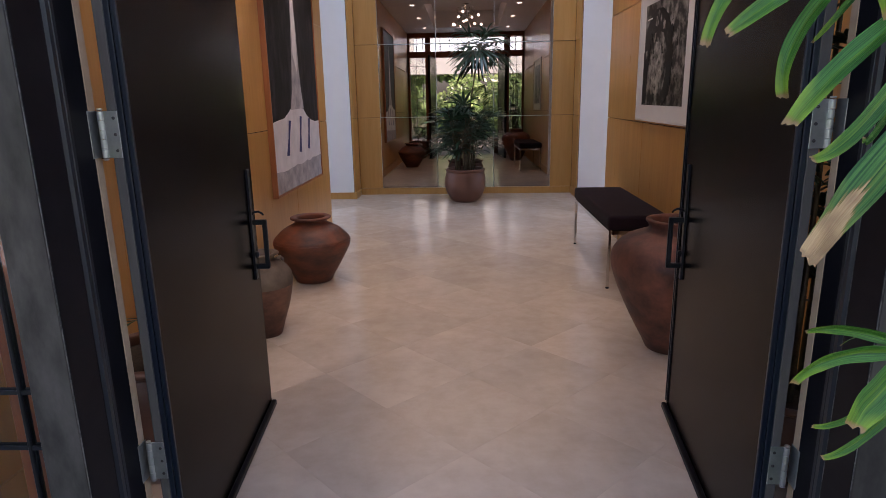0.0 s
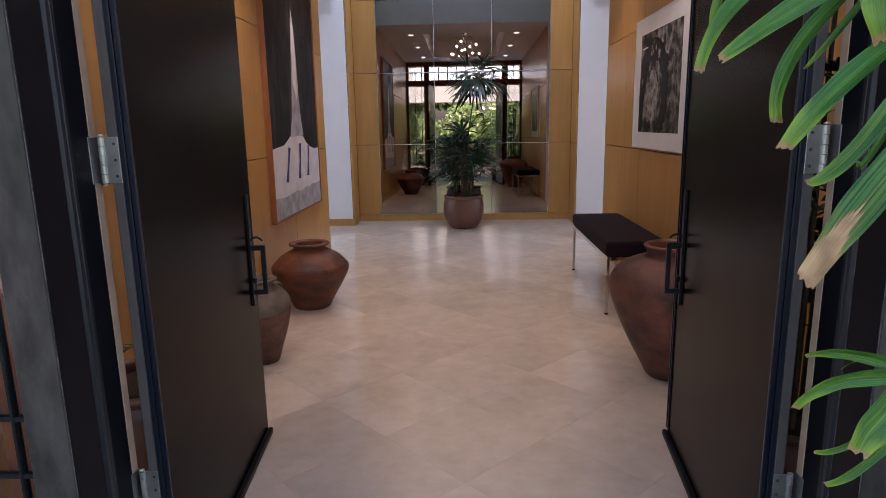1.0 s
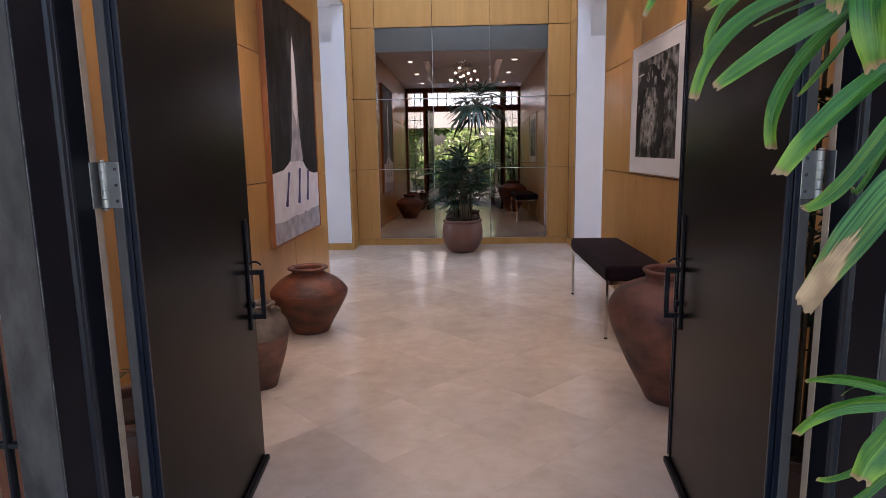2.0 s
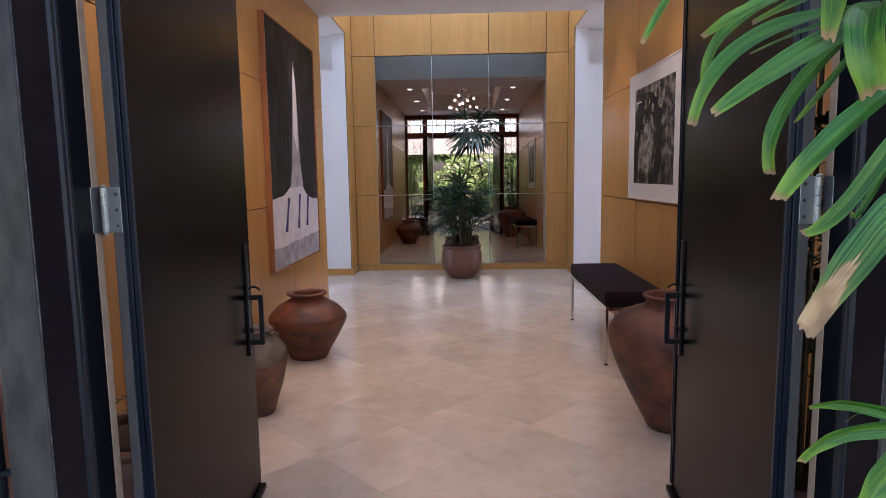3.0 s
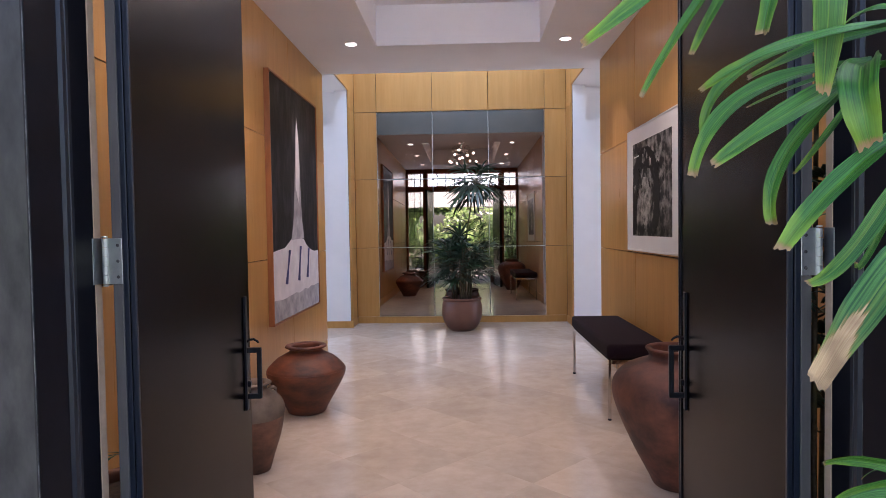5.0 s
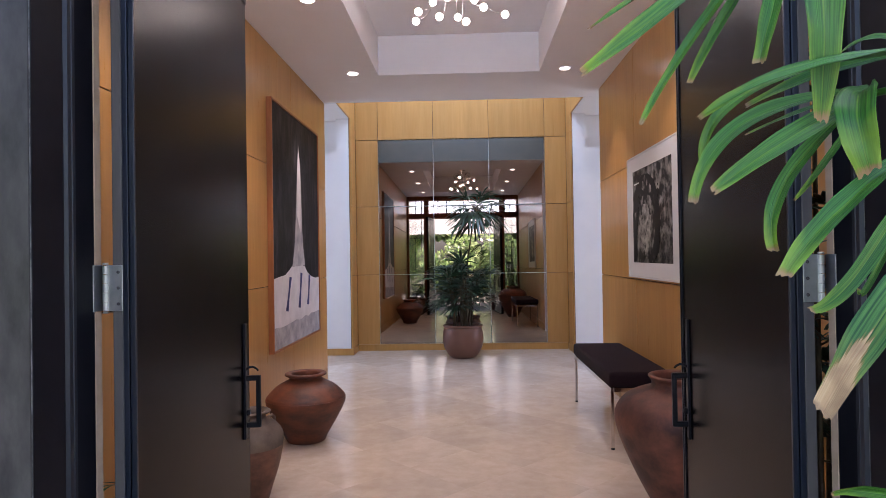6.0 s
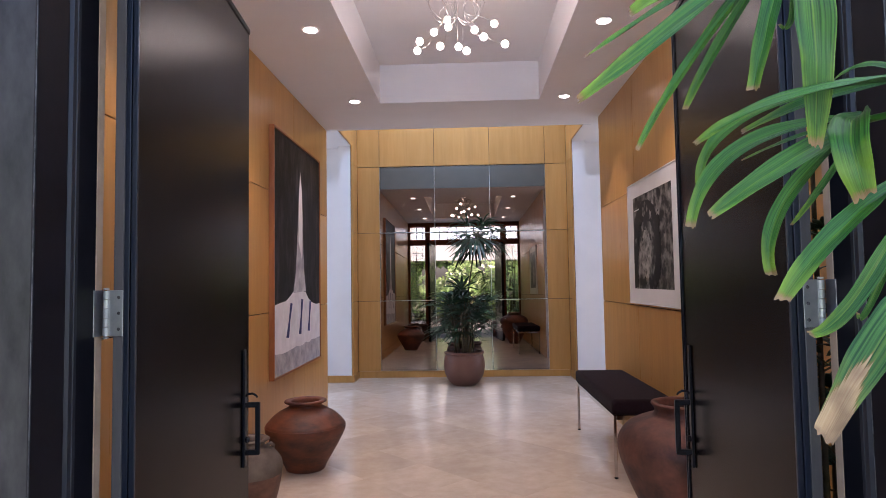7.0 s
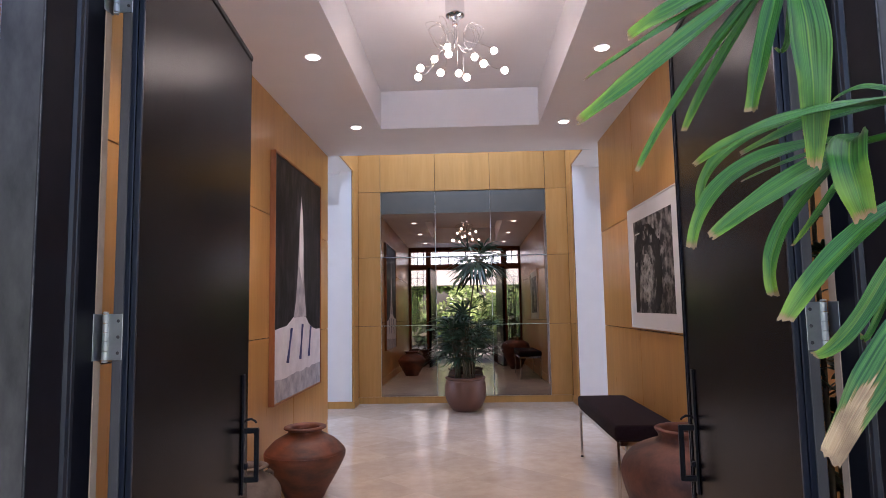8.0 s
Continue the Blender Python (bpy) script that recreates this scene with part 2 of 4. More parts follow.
def leaf_material(name, dark, light, yellow, rough, dry_from, ragged, green_edge=0.0):
    """Palm leaf: streaks along the blade, yellow-green edges and tip, and a dry end past the share dry_from, ragged along the veins."""
    m = bpy.data.materials.new(name)
    m.use_nodes = True
    n, l = m.node_tree.nodes, m.node_tree.links
    b = n["Principled BSDF"]
    tc = n.new("ShaderNodeTexCoord")
    sp = n.new("ShaderNodeSeparateXYZ")
    l.new(tc.outputs["UV"], sp.inputs[0])

    def noise(source, stretch, detail):
        mp = n.new("ShaderNodeMapping")
        mp.inputs["Scale"].default_value = stretch
        l.new(tc.outputs[source], mp.inputs["Vector"])
        tx = n.new("ShaderNodeTexNoise")
        tx.inputs["Scale"].default_value, tx.inputs["Detail"].default_value = 1.0, detail
        l.new(mp.outputs[0], tx.inputs["Vector"])
        return tx.outputs["Fac"]

    def math_node(op, a, c, e=None):
        mt = n.new("ShaderNodeMath")
        mt.operation = op
        for k, v in enumerate((a, c, e)):
            if v is None:
                continue
            if isinstance(v, (int, float)):
                mt.inputs[k].default_value = v
            else:
                l.new(v, mt.inputs[k])
        return mt.outputs[0]

    def ramp(value, lo, hi, top=1.0):
        mr = n.new("ShaderNodeMapRange")
        mr.inputs["From Min"].default_value, mr.inputs["From Max"].default_value = lo, hi
        mr.inputs["To Max"].default_value = top
        l.new(value, mr.inputs["Value"])
        return mr.outputs[0]

    def blend(fac, a, c):
        mx = n.new("ShaderNodeMix")
        mx.data_type = "RGBA"
        l.new(fac, mx.inputs["Factor"])
        for k, v in (("A", a), ("B", c)):
            if isinstance(v, tuple):
                mx.inputs[k].default_value = (*v, 1)
            else:
                l.new(v, mx.inputs[k])
        return mx.outputs["Result"]

    fine = noise("UV", (22, 1.3, 1), 7)
    broad = noise("UV", (5.5, 0.9, 1), 2)
    patch = noise("Object", (13, 13, 13), 3)
    across = math_node("FRACT", sp.outputs["X"], 0.0)
    edge = math_node("ABSOLUTE", math_node("SUBTRACT", across, 0.5), 0.0)
    rib = ramp(edge, 0.030, 0.0, 0.30)
    col = blend(ramp(fine, 0.36, 0.64), dark, light)
    col = blend(ramp(broad, 0.56, 0.76, 0.30), col, yellow)
    col = blend(rib, col, yellow)
    far = math_node("MULTIPLY_ADD", edge, 0.55, math_node("MULTIPLY_ADD", patch, 0.75, sp.outputs["Y"]))
    col = blend(ramp(far, 1.24, 1.58, 0.62), col, yellow)
    end = math_node("MULTIPLY_ADD", fine, ragged, math_node("MULTIPLY_ADD", patch, ragged * 1.3, sp.outputs["Y"]))
    end = math_node("MULTIPLY_ADD", edge, -green_edge, end)
    mid = ragged * 1.15
    straw = blend(ramp(fine, 0.34, 0.66), (0.40, 0.245, 0.105), (0.52, 0.36, 0.17))
    straw = blend(ramp(patch, 0.47, 0.62, 0.70), straw, (0.13, 0.060, 0.024))
    col = blend(ramp(end, dry_from + mid - 0.03, dry_from + mid + 0.01), col, (0.22, 0.13, 0.03))
    col = blend(ramp(end, dry_from + mid, dry_from + mid + 0.025), col, straw)
    col = blend(ramp(math_node("MULTIPLY_ADD", fine, 0.05, sp.outputs["Y"]), 0.990, 1.012, 0.85), col, (0.30, 0.185, 0.085))
    l.new(col, b.inputs["Base Color"])
    b.inputs["Roughness"].default_value = rough
    bp = n.new("ShaderNodeBump")
    bp.inputs["Strength"].default_value, bp.inputs["Distance"].default_value = 0.55, 0.002
    l.new(fine, bp.inputs["Height"])
    l.new(bp.outputs["Normal"], b.inputs["Normal"])
    b.inputs["Specular IOR Level"].default_value = 0.38
    return m


M_LEAF = leaf_material("palm_leaf", (0.011, 0.068, 0.007), (0.053, 0.188, 0.018), (0.27, 0.42, 0.022), 0.32, 0.985, 0.05)
M_WITHER = leaf_material("withered_palm_leaf", (0.008, 0.060, 0.010), (0.07, 0.19, 0.03), (0.25, 0.30, 0.04), 0.5, 0.62, 0.30, 0.55)

# clear glass
M_GLASS = bpy.data.materials.new("clear_glass")
M_GLASS.use_nodes = True
_b = M_GLASS.node_tree.nodes["Principled BSDF"]
_b.inputs["Base Color"].default_value = (0.95, 0.98, 0.97, 1)
_b.inputs["Transmission Weight"].default_value = 1.0
_b.inputs["Roughness"].default_value = 0.0
_b.inputs["IOR"].default_value = 1.45

M_SUN_LID = mat("opaque_sun_lid", (0.8, 0.82, 0.85), 0.6)

# ---------------------------------------------------------------- building helpers


def link_mesh(name, bm, material, smooth=False):
    me = bpy.data.meshes.new(name)
    bm.to_mesh(me)
    bm.free()
    for m in (material if isinstance(material, (list, tuple)) else [material]):
        me.materials.append(m)
    if smooth:
        me.shade_smooth()
    return new(name, me)


def part(name, bm, material, parent, label="", smooth=False):
    ob = link_mesh(name, bm, material, smooth)
    ob.parent = parent
    ob.matrix_parent_inverse = parent.matrix_world.inverted() if parent else Matrix()
    if label:
        tagged(ob, label)
    return ob


def thing(name, at, label, category, group="", kind="", rz=0.0):
    ob = new(name)
    ob.empty_display_size = 0.05
    ob.matrix_world = pose(*at, 0, 0, rz)
    bpy.context.view_layer.update()
    return tagged(ob, label, category, group, kind)


def box(x0, x1, y0, y1, z0, z1, bevel=0.0, bm=None, seg=1):
    bm = bm or bmesh.new()
    made = bmesh.ops.create_cube(bm, size=1.0)
    vs = made["verts"]
    bmesh.ops.scale(bm, vec=(abs(x1 - x0), abs(y1 - y0), abs(z1 - z0)), verts=vs)
    bmesh.ops.translate(bm, vec=((x0 + x1) / 2, (y0 + y1) / 2, (z0 + z1) / 2), verts=vs)
    if bevel:
        es = list({e for v in vs for e in v.link_edges})
        bmesh.ops.bevel(bm, geom=es, offset=bevel, segments=seg, affect="EDGES", profile=0.6)
    return bm


def lathe(profile, segments=64, wobble=0.0, seed=0, bm=None, cx=0.0, cy=0.0):
    """A turned body: profile is a run of (radius, height) pairs."""
    bm = bm or bmesh.new()
    rings = []
    for r, z in profile:
        ring = []
        for k in range(segments):
            a = 2 * math.pi * k / segments
            rr = r
            if wobble:
                rr *= 1 + wobble * noise.noise(Vector((math.cos(a) * 1.7 + seed * 7.1, math.sin(a) * 1.7, z * 5.0)))
            ring.append(bm.verts.new((cx + rr * math.cos(a), cy + rr * math.sin(a), z)))
        rings.append(ring)
    for a, b in zip(rings, rings[1:]):
        for k in range(segments):
            bm.faces.new((a[k], a[(k + 1) % segments], b[(k + 1) % segments], b[k]))
    bm.faces.new(list(reversed(rings[0])))
    bm.faces.new(rings[-1])
    return bm


def smooth_profile(points, steps=6):
    """Catmull-Rom through the few given (radius, height) pairs."""
    out = []
    p = [points[0], *points, points[-1]]
    for k in range(1, len(p) - 2):
        for s in range(steps):
            t = s / steps
            q = []
            for i in (0, 1):
                a, b, c, d = p[k - 1][i], p[k][i], p[k + 1][i], p[k + 2][i]
                q.append(0.5 * (2 * b + (c - a) * t + (2 * a - 5 * b + 4 * c - d) * t * t + (3 * b - a - 3 * c + d) * t ** 3))
            out.append((max(q[0], 0.002), q[1]))
    out.append(points[-1])
    return out


def tube(points, radius, sides=8, bm=None, taper=1.0):
    bm = bm or bmesh.new()
    pts = [Vector(p) for p in points]
    rings = []
    up = Vector((0, 0, 1))
    for k, p in enumerate(pts):
        d = (pts[min(k + 1, len(pts) - 1)] - pts[max(k - 1, 0)]).normalized()
        ref = up if abs(d.dot(up)) < 0.95 else Vector((1, 0, 0))
        u = d.cross(ref).normalized()
        w = d.cross(u).normalized()
        r = radius * (1 + (taper - 1) * k / max(1, len(pts) - 1))
        rings.append([bm.verts.new(p + r * (math.cos(2 * math.pi * i / sides) * u + math.sin(2 * math.pi * i / sides) * w)) for i in range(sides)])
    for a, b in zip(rings, rings[1:]):
        for i in range(sides):
            bm.faces.new((a[i], b[i], b[(i + 1) % sides], a[(i + 1) % sides]))
    bm.faces.new(rings[0])
    bm.faces.new(list(reversed(rings[-1])))
    return bm


def prism(outline, lift, bm=None):
    """A thin solid from an outline in the (u, v) plane; lift(u, v, d) gives the place, d is 0 or 1."""
    bm = bm or bmesh.new()
    a = [bm.verts.new(lift(u, v, 0)) for u, v in outline]
    b = [bm.verts.new(lift(u, v, 1)) for u, v in outline]
    bm.faces.new(a)
    bm.faces.new(list(reversed(b)))
    for k in range(len(a)):
        j = (k + 1) % len(a)
        bm.faces.new((a[k], b[k], b[j], a[j]))
    bmesh.ops.recalc_face_normals(bm, faces=bm.faces[:])
    return bm


def structure(name, bm, material, label, category):
    return tagged(link_mesh(name, bm, material), label, category, "", "structure")


# ---------------------------------------------------------------- the shell
XL, XR = -1.396, 1.546          # panelled faces of the hall
YE, YO = 1.30, 1.107            # inner and outer face of the entry wall
XC = 0.115                      # middle of the doorway
CEIL = 3.05
BAYL, BAYR, YB = -1.42, 1.59, 8.70   # mirror bay
YW = 8.31                       # white walls of the side passages
TOP = 4.5

structure("wall_west", box(XL - 0.30, XL - 0.022, YO, 6.65, 0, CEIL), M_JOINT, "long hall wall behind honey maple panels", "wall")
structure("wall_east", box(XR + 0.022, XR + 0.30, YO, 6.335, 0, CEIL), M_JOINT, "long hall wall behind honey maple panels", "wall")
structure("wall_west_end", box(XL - 0.30, XL - 0.005, 6.652, 6.664, 0, CEIL), M_PAINT, "white painted end of the panelled hall wall", "wall")
structure("wall_east_end", box(XR + 0.005, XR + 0.30, 6.337, 6.349, 0, CEIL), M_PAINT, "white painted end of the panelled hall wall", "wall")
structure("wall_north", box(BAYL - 0.3, BAYR + 0.3, YB + 0.06, YB + 0.30, 0, TOP + 0.2), M_JOINT, "back wall behind the maple panels and mirror", "wall")
structure("wall_bay_west", box(BAYL - 0.16, BAYL - 0.02, 6.65, YB + 0.06, 3.27, TOP + 0.2), M_JOINT, "upper side wall of the mirror bay", "wall")
structure("wall_bay_east", box(BAYR + 0.02, BAYR + 0.16, 6.52, YB + 0.06, 3.27, TOP + 0.2), M_JOINT, "upper side wall of the mirror bay", "wall")
structure("wall_return_west", box(BAYL - 0.0255, BAYL - 0.0205, YW + 0.002, YB + 0.058, 0, 3.268), M_JOINT, "backing of the bay return panels", "wall")
structure("wall_return_east", box(BAYR + 0.0205, BAYR + 0.0255, YW + 0.002, YB + 0.058, 0, 3.268), M_JOINT, "backing of the bay return panels", "wall")
structure("wall_fascia", box(-1.40, 1.57, 6.52, 6.648, CEIL + 0.12, TOP + 0.2), M_PAINT, "white drop wall over the end of the hall ceiling", "wall")
structure("fascia_board", box(-1.394, 1.543, 6.652, 6.664, CEIL + 0.002, TOP + 0.2), M_FASCIA, "drop wall face towards the mirror, bluish skylight put into its colour", "trim")


def passage_wall(sign, x0, name):
    """White wall that closes a side passage, with a raised recess starting a little way in."""
    w = 0.17
    x1 = x0 + sign * w
    xe = x0 + sign * 3.1
    bm = box(min(x0, x1), max(x0, x1), YW, YB + 0.3, 0, 3.25)
    box(min(x1, xe), max(x1, xe), YW, YB + 0.3, 0, 2.785, bm=bm)
    box(min(x1, xe), max(x1, xe), YW + 0.14, YB + 0.3, 2.787, 3.25, bm=bm)
    structure(name, bm, M_PAINT, "white painted passage wall with a raised recess", "wall")


passage_wall(-1, BAYL - 0.026, "wall_passage_west")
passage_wall(1, BAYR + 0.026, "wall_passage_east")
structure("wall_passage_near_west", box(-4.6, XL - 0.302, 6.40, 6.65, 0, 3.25), M_PAINT, "white near wall of the side passage", "wall")
structure("wall_passage_near_east", box(XR + 0.302, 4.8, 6.10, 6.348, 0, 3.25), M_PAINT, "white near wall of the side passage", "wall")
structure("ceiling_passage_west", box(-4.6, BAYL - 0.021, 6.652, YW + 0.5, 3.252, 3.268), M_CEIL, "flat white passage ceiling", "ceiling")
structure("ceiling_passage_east", box(BAYR + 0.021, 4.8, 6.35, YW + 0.5, 3.252, 3.268), M_CEIL, "flat white passage ceiling", "ceiling")


def window_wall(x0, x1, name):
    """Unseen end wall of a passage, with an assumed tall window opening in it."""
    bm = box(x0, x1, 6.1, 6.75, 0, 3.25)
    box(x0, x1, 8.25, 8.8, 0, 3.25, bm=bm)
    box(x0, x1, 6.75, 8.25, 0, 0.5, bm=bm)
    box(x0, x1, 6.75, 8.25, 2.95, 3.25, bm=bm)
    structure(name, bm, M_PAINT, "unseen white end wall with an assumed window opening", "wall")


window_wall(-4.75, -4.6, "wall_end_west")
window_wall(4.8, 4.95, "wall_end_east")

# hall ceiling with its raised coffer
CX0, CX1, CY0, CY1, CTOP = -0.655, 0.853, 2.25, 5.66, 3.42
bm = box(XL - 0.3, CX0, YO, 6.65, CEIL, CEIL + 0.12)
box(CX1, XR + 0.3, YO, 6.65, CEIL, CEIL + 0.12, bm=bm)
box(CX0, CX1, CY1, 6.65, CEIL, CEIL + 0.12, bm=bm)
box(CX0, CX1, YO, CY0, CEIL, CEIL + 0.12, bm=bm)
box(CX0 - 0.08, CX0, CY0 - 0.08, CY1 + 0.08, CEIL + 0.12, CTOP, bm=bm)
box(CX1, CX1 + 0.08, CY0 - 0.08, CY1 + 0.08, CEIL + 0.12, CTOP, bm=bm)
box(CX0, CX1, CY1, CY1 + 0.08, CEIL + 0.12, CTOP, bm=bm)
box(CX0, CX1, CY0 - 0.08, CY0, CEIL + 0.12, CTOP, bm=bm)
box(CX0 - 0.08, CX1 + 0.08, CY0 - 0.08, CY1 + 0.08, CTOP, CTOP + 0.1, bm=bm)
bmesh.ops.remove_doubles(bm, verts=bm.verts[:], dist=0.0005)
structure("ceiling", bm, M_CEIL, "flat white hall ceiling with a raised rectangular coffer", "ceiling")
# bay roof round the skylight
bm = box(BAYL - 0.16, BAYR + 0.16, 6.40, 6.85, TOP + 0.2, TOP + 0.35)
box(BAYL - 0.16, BAYR + 0.16, 8.45, YB + 0.3, TOP + 0.2, TOP + 0.35, bm=bm)
box(BAYL - 0.16, -1.22, 6.85, 8.45, TOP + 0.2, TOP + 0.35, bm=bm)
box(1.38, BAYR + 0.16, 6.85, 8.45, TOP + 0.2, TOP + 0.35, bm=bm)
# opaque lid, out of view, added to keep direct sun out of the bay
bm2 = box(-1.24, 1.40, 6.83, 8.47, TOP + 0.36, TOP + 0.40)
structure("skylight_sun_lid", bm2, M_SUN_LID, "opaque lid added over the skylight opening to block sun", "skylight")
structure("ceiling_bay", bm, M_CEIL, "white bay ceiling round a skylight opening", "ceiling")

# baseboards
BB = 0.092
structure("baseboard_north", box(BAYL + 0.014, BAYR - 0.014, YB - 0.014, YB + 0.06, 0, BB, 0.003), M_MAPLE, "maple baseboard under the mirror wall", "baseboard")
structure("baseboard_west", box(BAYL - 3.1, BAYL + 0.014, YW - 0.016, YW - 0.001, 0, BB, 0.003), M_MAPLE, "maple baseboard along the white passage wall", "baseboard")
structure("baseboard_east", box(BAYR - 0.014, BAYR + 3.1, YW - 0.016, YW - 0.001, 0, BB, 0.003), M_MAPLE, "maple baseboard along the white passage wall", "baseboard")
structure("baseboard_return_west", box(BAYL - 0.02, BAYL + 0.014, YW - 0.001, YB - 0.016, 0, BB, 0.003), M_MAPLE, "maple baseboard on the bay return", "baseboard")
structure("baseboard_return_east", box(BAYR - 0.014, BAYR + 0.02, YW - 0.001, YB - 0.016, 0, BB, 0.003), M_MAPLE, "maple baseboard on the bay return", "baseboard")


# maple panelling: one board a panel, with dark shadow joints between
def panel_wall(name, label):
    return thing(name, (0, 0, 0), label, "wall panelling", "maple panelling", "structure")


def panel_x(parent, x, sign, y0, y1, z0, z1):
    g = 0.0032
    xa, xb = x, x - sign * 0.02
    part("panel", box(min(xa, xb), max(xa, xb), y0 + g, y1 - g, z0 + g, z1 - g, 0.0015), M_MAPLE, parent)


def panel_y(parent, x0, x1, z0, z1, y=YB):
    g = 0.0032
    part("panel", box(x0 + g, x1 - g, y, y + 0.02, z0 + g, z1 - g, 0.0015), M_MAPLE, parent)


ROWS = (0.0, 0.14, 1.125, 2.082, CEIL)
pan = panel_wall("panelling_west", "honey maple wall panels with dark shadow joints")
for y0, y1 in ((YE, 1.37), (1.37, 2.69), (2.69, 4.01), (4.01, 5.33), (5.33, 6.65)):
    for z0, z1 in zip(ROWS, ROWS[1:]):
        panel_x(pan, XL, 1, y0, y1, z0, z1)
pan = panel_wall("panelling_east", "honey maple wall panels with dark shadow joints")
for y0, y1 in ((YE, 2.15), (2.15, 3.60), (3.60, 5.05), (5.05, 6.335)):
    for z0, z1 in zip(ROWS, ROWS[1:]):
        panel_x(pan, XR, -1, y0, y1, z0, z1)
BROWS = (BB, 1.085, 2.062, 3.018)
MX = (-1.098, -0.303, 0.492, 1.287)
pan = panel_wall("panelling_bay", "honey maple panels surrounding the large mirror")
for z0, z1 in (*zip(BROWS, BROWS[1:]), (BROWS[-1], TOP + 0.2)):
    panel_y(pan, BAYL, MX[0], z0, z1)
    panel_y(pan, MX[3], BAYR, z0, z1)
    panel_x(pan, BAYL, 1, YW, YB, z0, z1)
    panel_x(pan, BAYR, -1, YW, YB, z0, z1)
for x0, x1 in zip(MX, MX[1:]):
    panel_y(pan, x0, x1, BROWS[-1], TOP + 0.2)
for y0, y1 in ((6.66, 7.48), (7.48, YW)):
    panel_x(pan, BAYL, 1, y0, y1, 3.252, TOP + 0.2)
    panel_x(pan, BAYR, -1, y0, y1, 3.252, TOP + 0.2)

# wall mirror: nine tinted panes, leaning back a touch
mirror = thing("wall_mirror", (0, YB - 0.002, BB), "large bronze-tinted mirror of nine panes set in maple panelling", "mirror")
LEAN = pose(0, YB - 0.002, BB, -0.5, 0, 0)
# backing shows pale in the gaps, painting the bevel reflections
backing = part("mirror_backing", box(MX[0], MX[3], 0.003, 0.022, 0.002, BROWS[3] - BB), M_PANE_GLINT, mirror)
backing.matrix_parent_inverse = Matrix()
backing.matrix_basis = pose(0, 0, 0, -0.5, 0, 0)
for x0, x1 in zip(MX, MX[1:]):
    for z0, z1 in zip(BROWS, BROWS[1:]):
        pane = part("pane", box(x0 + 0.003, x1 - 0.003, 0.0, 0.010, z0 - BB + 0.003, z1 - BB - 0.003, 0.003), M_MIRROR, mirror)
        pane.matrix_parent_inverse = Matrix()
        pane.matrix_basis = pose(0, 0, 0, -0.5, 0, 0)

# ---------------------------------------------------------------- entry wall and doors
HALF = 0.86                     # half of the clear doorway
HEAD = 2.46
DEPTH = YE - YO


def beam(name, x0, x1, z0, z1, material=M_MAHOG, y0=YO, y1=YE, parent=None, bevel=0.003):
    return part(name, box(x0, x1, y0, y1, z0, z1, bevel), material, parent)


frame_set = thing("door_frame", (XC, YE, 0), "mahogany entry frame with posts, header and transom rails", "door frame", "", "structure")
SX = (XC - HALF - 0.20, XC + HALF + 0.20)
Z1, Z2 = 2.60, 2.94
beam("header", XL - 0.02, XR + 0.02, HEAD, Z1, parent=frame_set)
beam("top_rail", XL - 0.02, XR + 0.02, Z2, CEIL - 0.002, parent=frame_set)
for x0, x1 in ((XL - 0.02, -1.345), (SX[0], XC - HALF - 0.07), (XC + HALF + 0.07, SX[1]), (1.505, XR + 0.02)):
    beam("post", x0, x1, 0.0, HEAD - 0.001, y0=YO if abs(x0 - XC) > 1.2 else 1.20, parent=frame_set)
    beam("post", x0, x1, Z1 + 0.001, Z2 - 0.001, parent=frame_set)
for x0, x1 in ((-1.344, XC - HALF - 0.075), (XC + HALF + 0.075, 1.504)):
    beam("sill", x0, x1, 0.0, 0.14, parent=frame_set)


def glazing(name, x0, x1, z0, z1, bars_x, bars_z, label, w2=0.0048):
    """A fixed light: glass with black glazing bars."""
    w = thing(name, ((x0 + x1) / 2, 1.16, z0), label, "window", "entry windows", "structure")
    glass = part("glass", box(x0, x1, 1.158, 1.164, z0, z1), M_GLASS, w, "clear glass")
    glass.visible_shadow = False
    for x in bars_x:
        part("glazing_bar", box(x - w2, x + w2, 1.149, 1.157, z0, z1, 0.002), M_IRON, w)
        part("glazing_bar", box(x - w2, x + w2, 1.165, 1.173, z0, z1, 0.002), M_IRON, w)
    for z in bars_z:
        part("glazing_bar", box(x0, x1, 1.1505, 1.1555, z - w2, z + w2), M_IRON, w)
        part("glazing_bar", box(x0, x1, 1.1665, 1.1715, z - w2, z + w2), M_IRON, w)


for k, (x0, x1) in enumerate(((-1.344, XC - HALF - 0.075), (XC + HALF + 0.075, 1.504))):
    wd = x1 - x0
    glazing(f"window_{k + 1}", x0, x1, 0.142, HEAD - 0.002, [x0 + wd * f for f in ((0.30, 0.62, 0.89) if k == 0 else (0.11, 0.38, 0.70))], [0.58, 0.72, 1.95, 2.25], "tall sidelight with black glazing bars beside the entry doors")
    glazing(f"window_{k + 3}", x0, x1, Z1 + 0.002, Z2 - 0.002, [x0 + wd * f for f in (0.32, 0.64)], [Z1 + 0.2], "small gridded transom light above the sidelight", 0.011)
x0, x1 = XC - HALF - 0.053, XC + HALF + 0.053
glazing("window_5", x0, x1, Z1 + 0.002, Z2 - 0.002, [x0 + (x1 - x0) * f / 8 for f in range(1, 8)], [Z1 + 0.2], "wide gridded transom light above the double doors", 0.011)


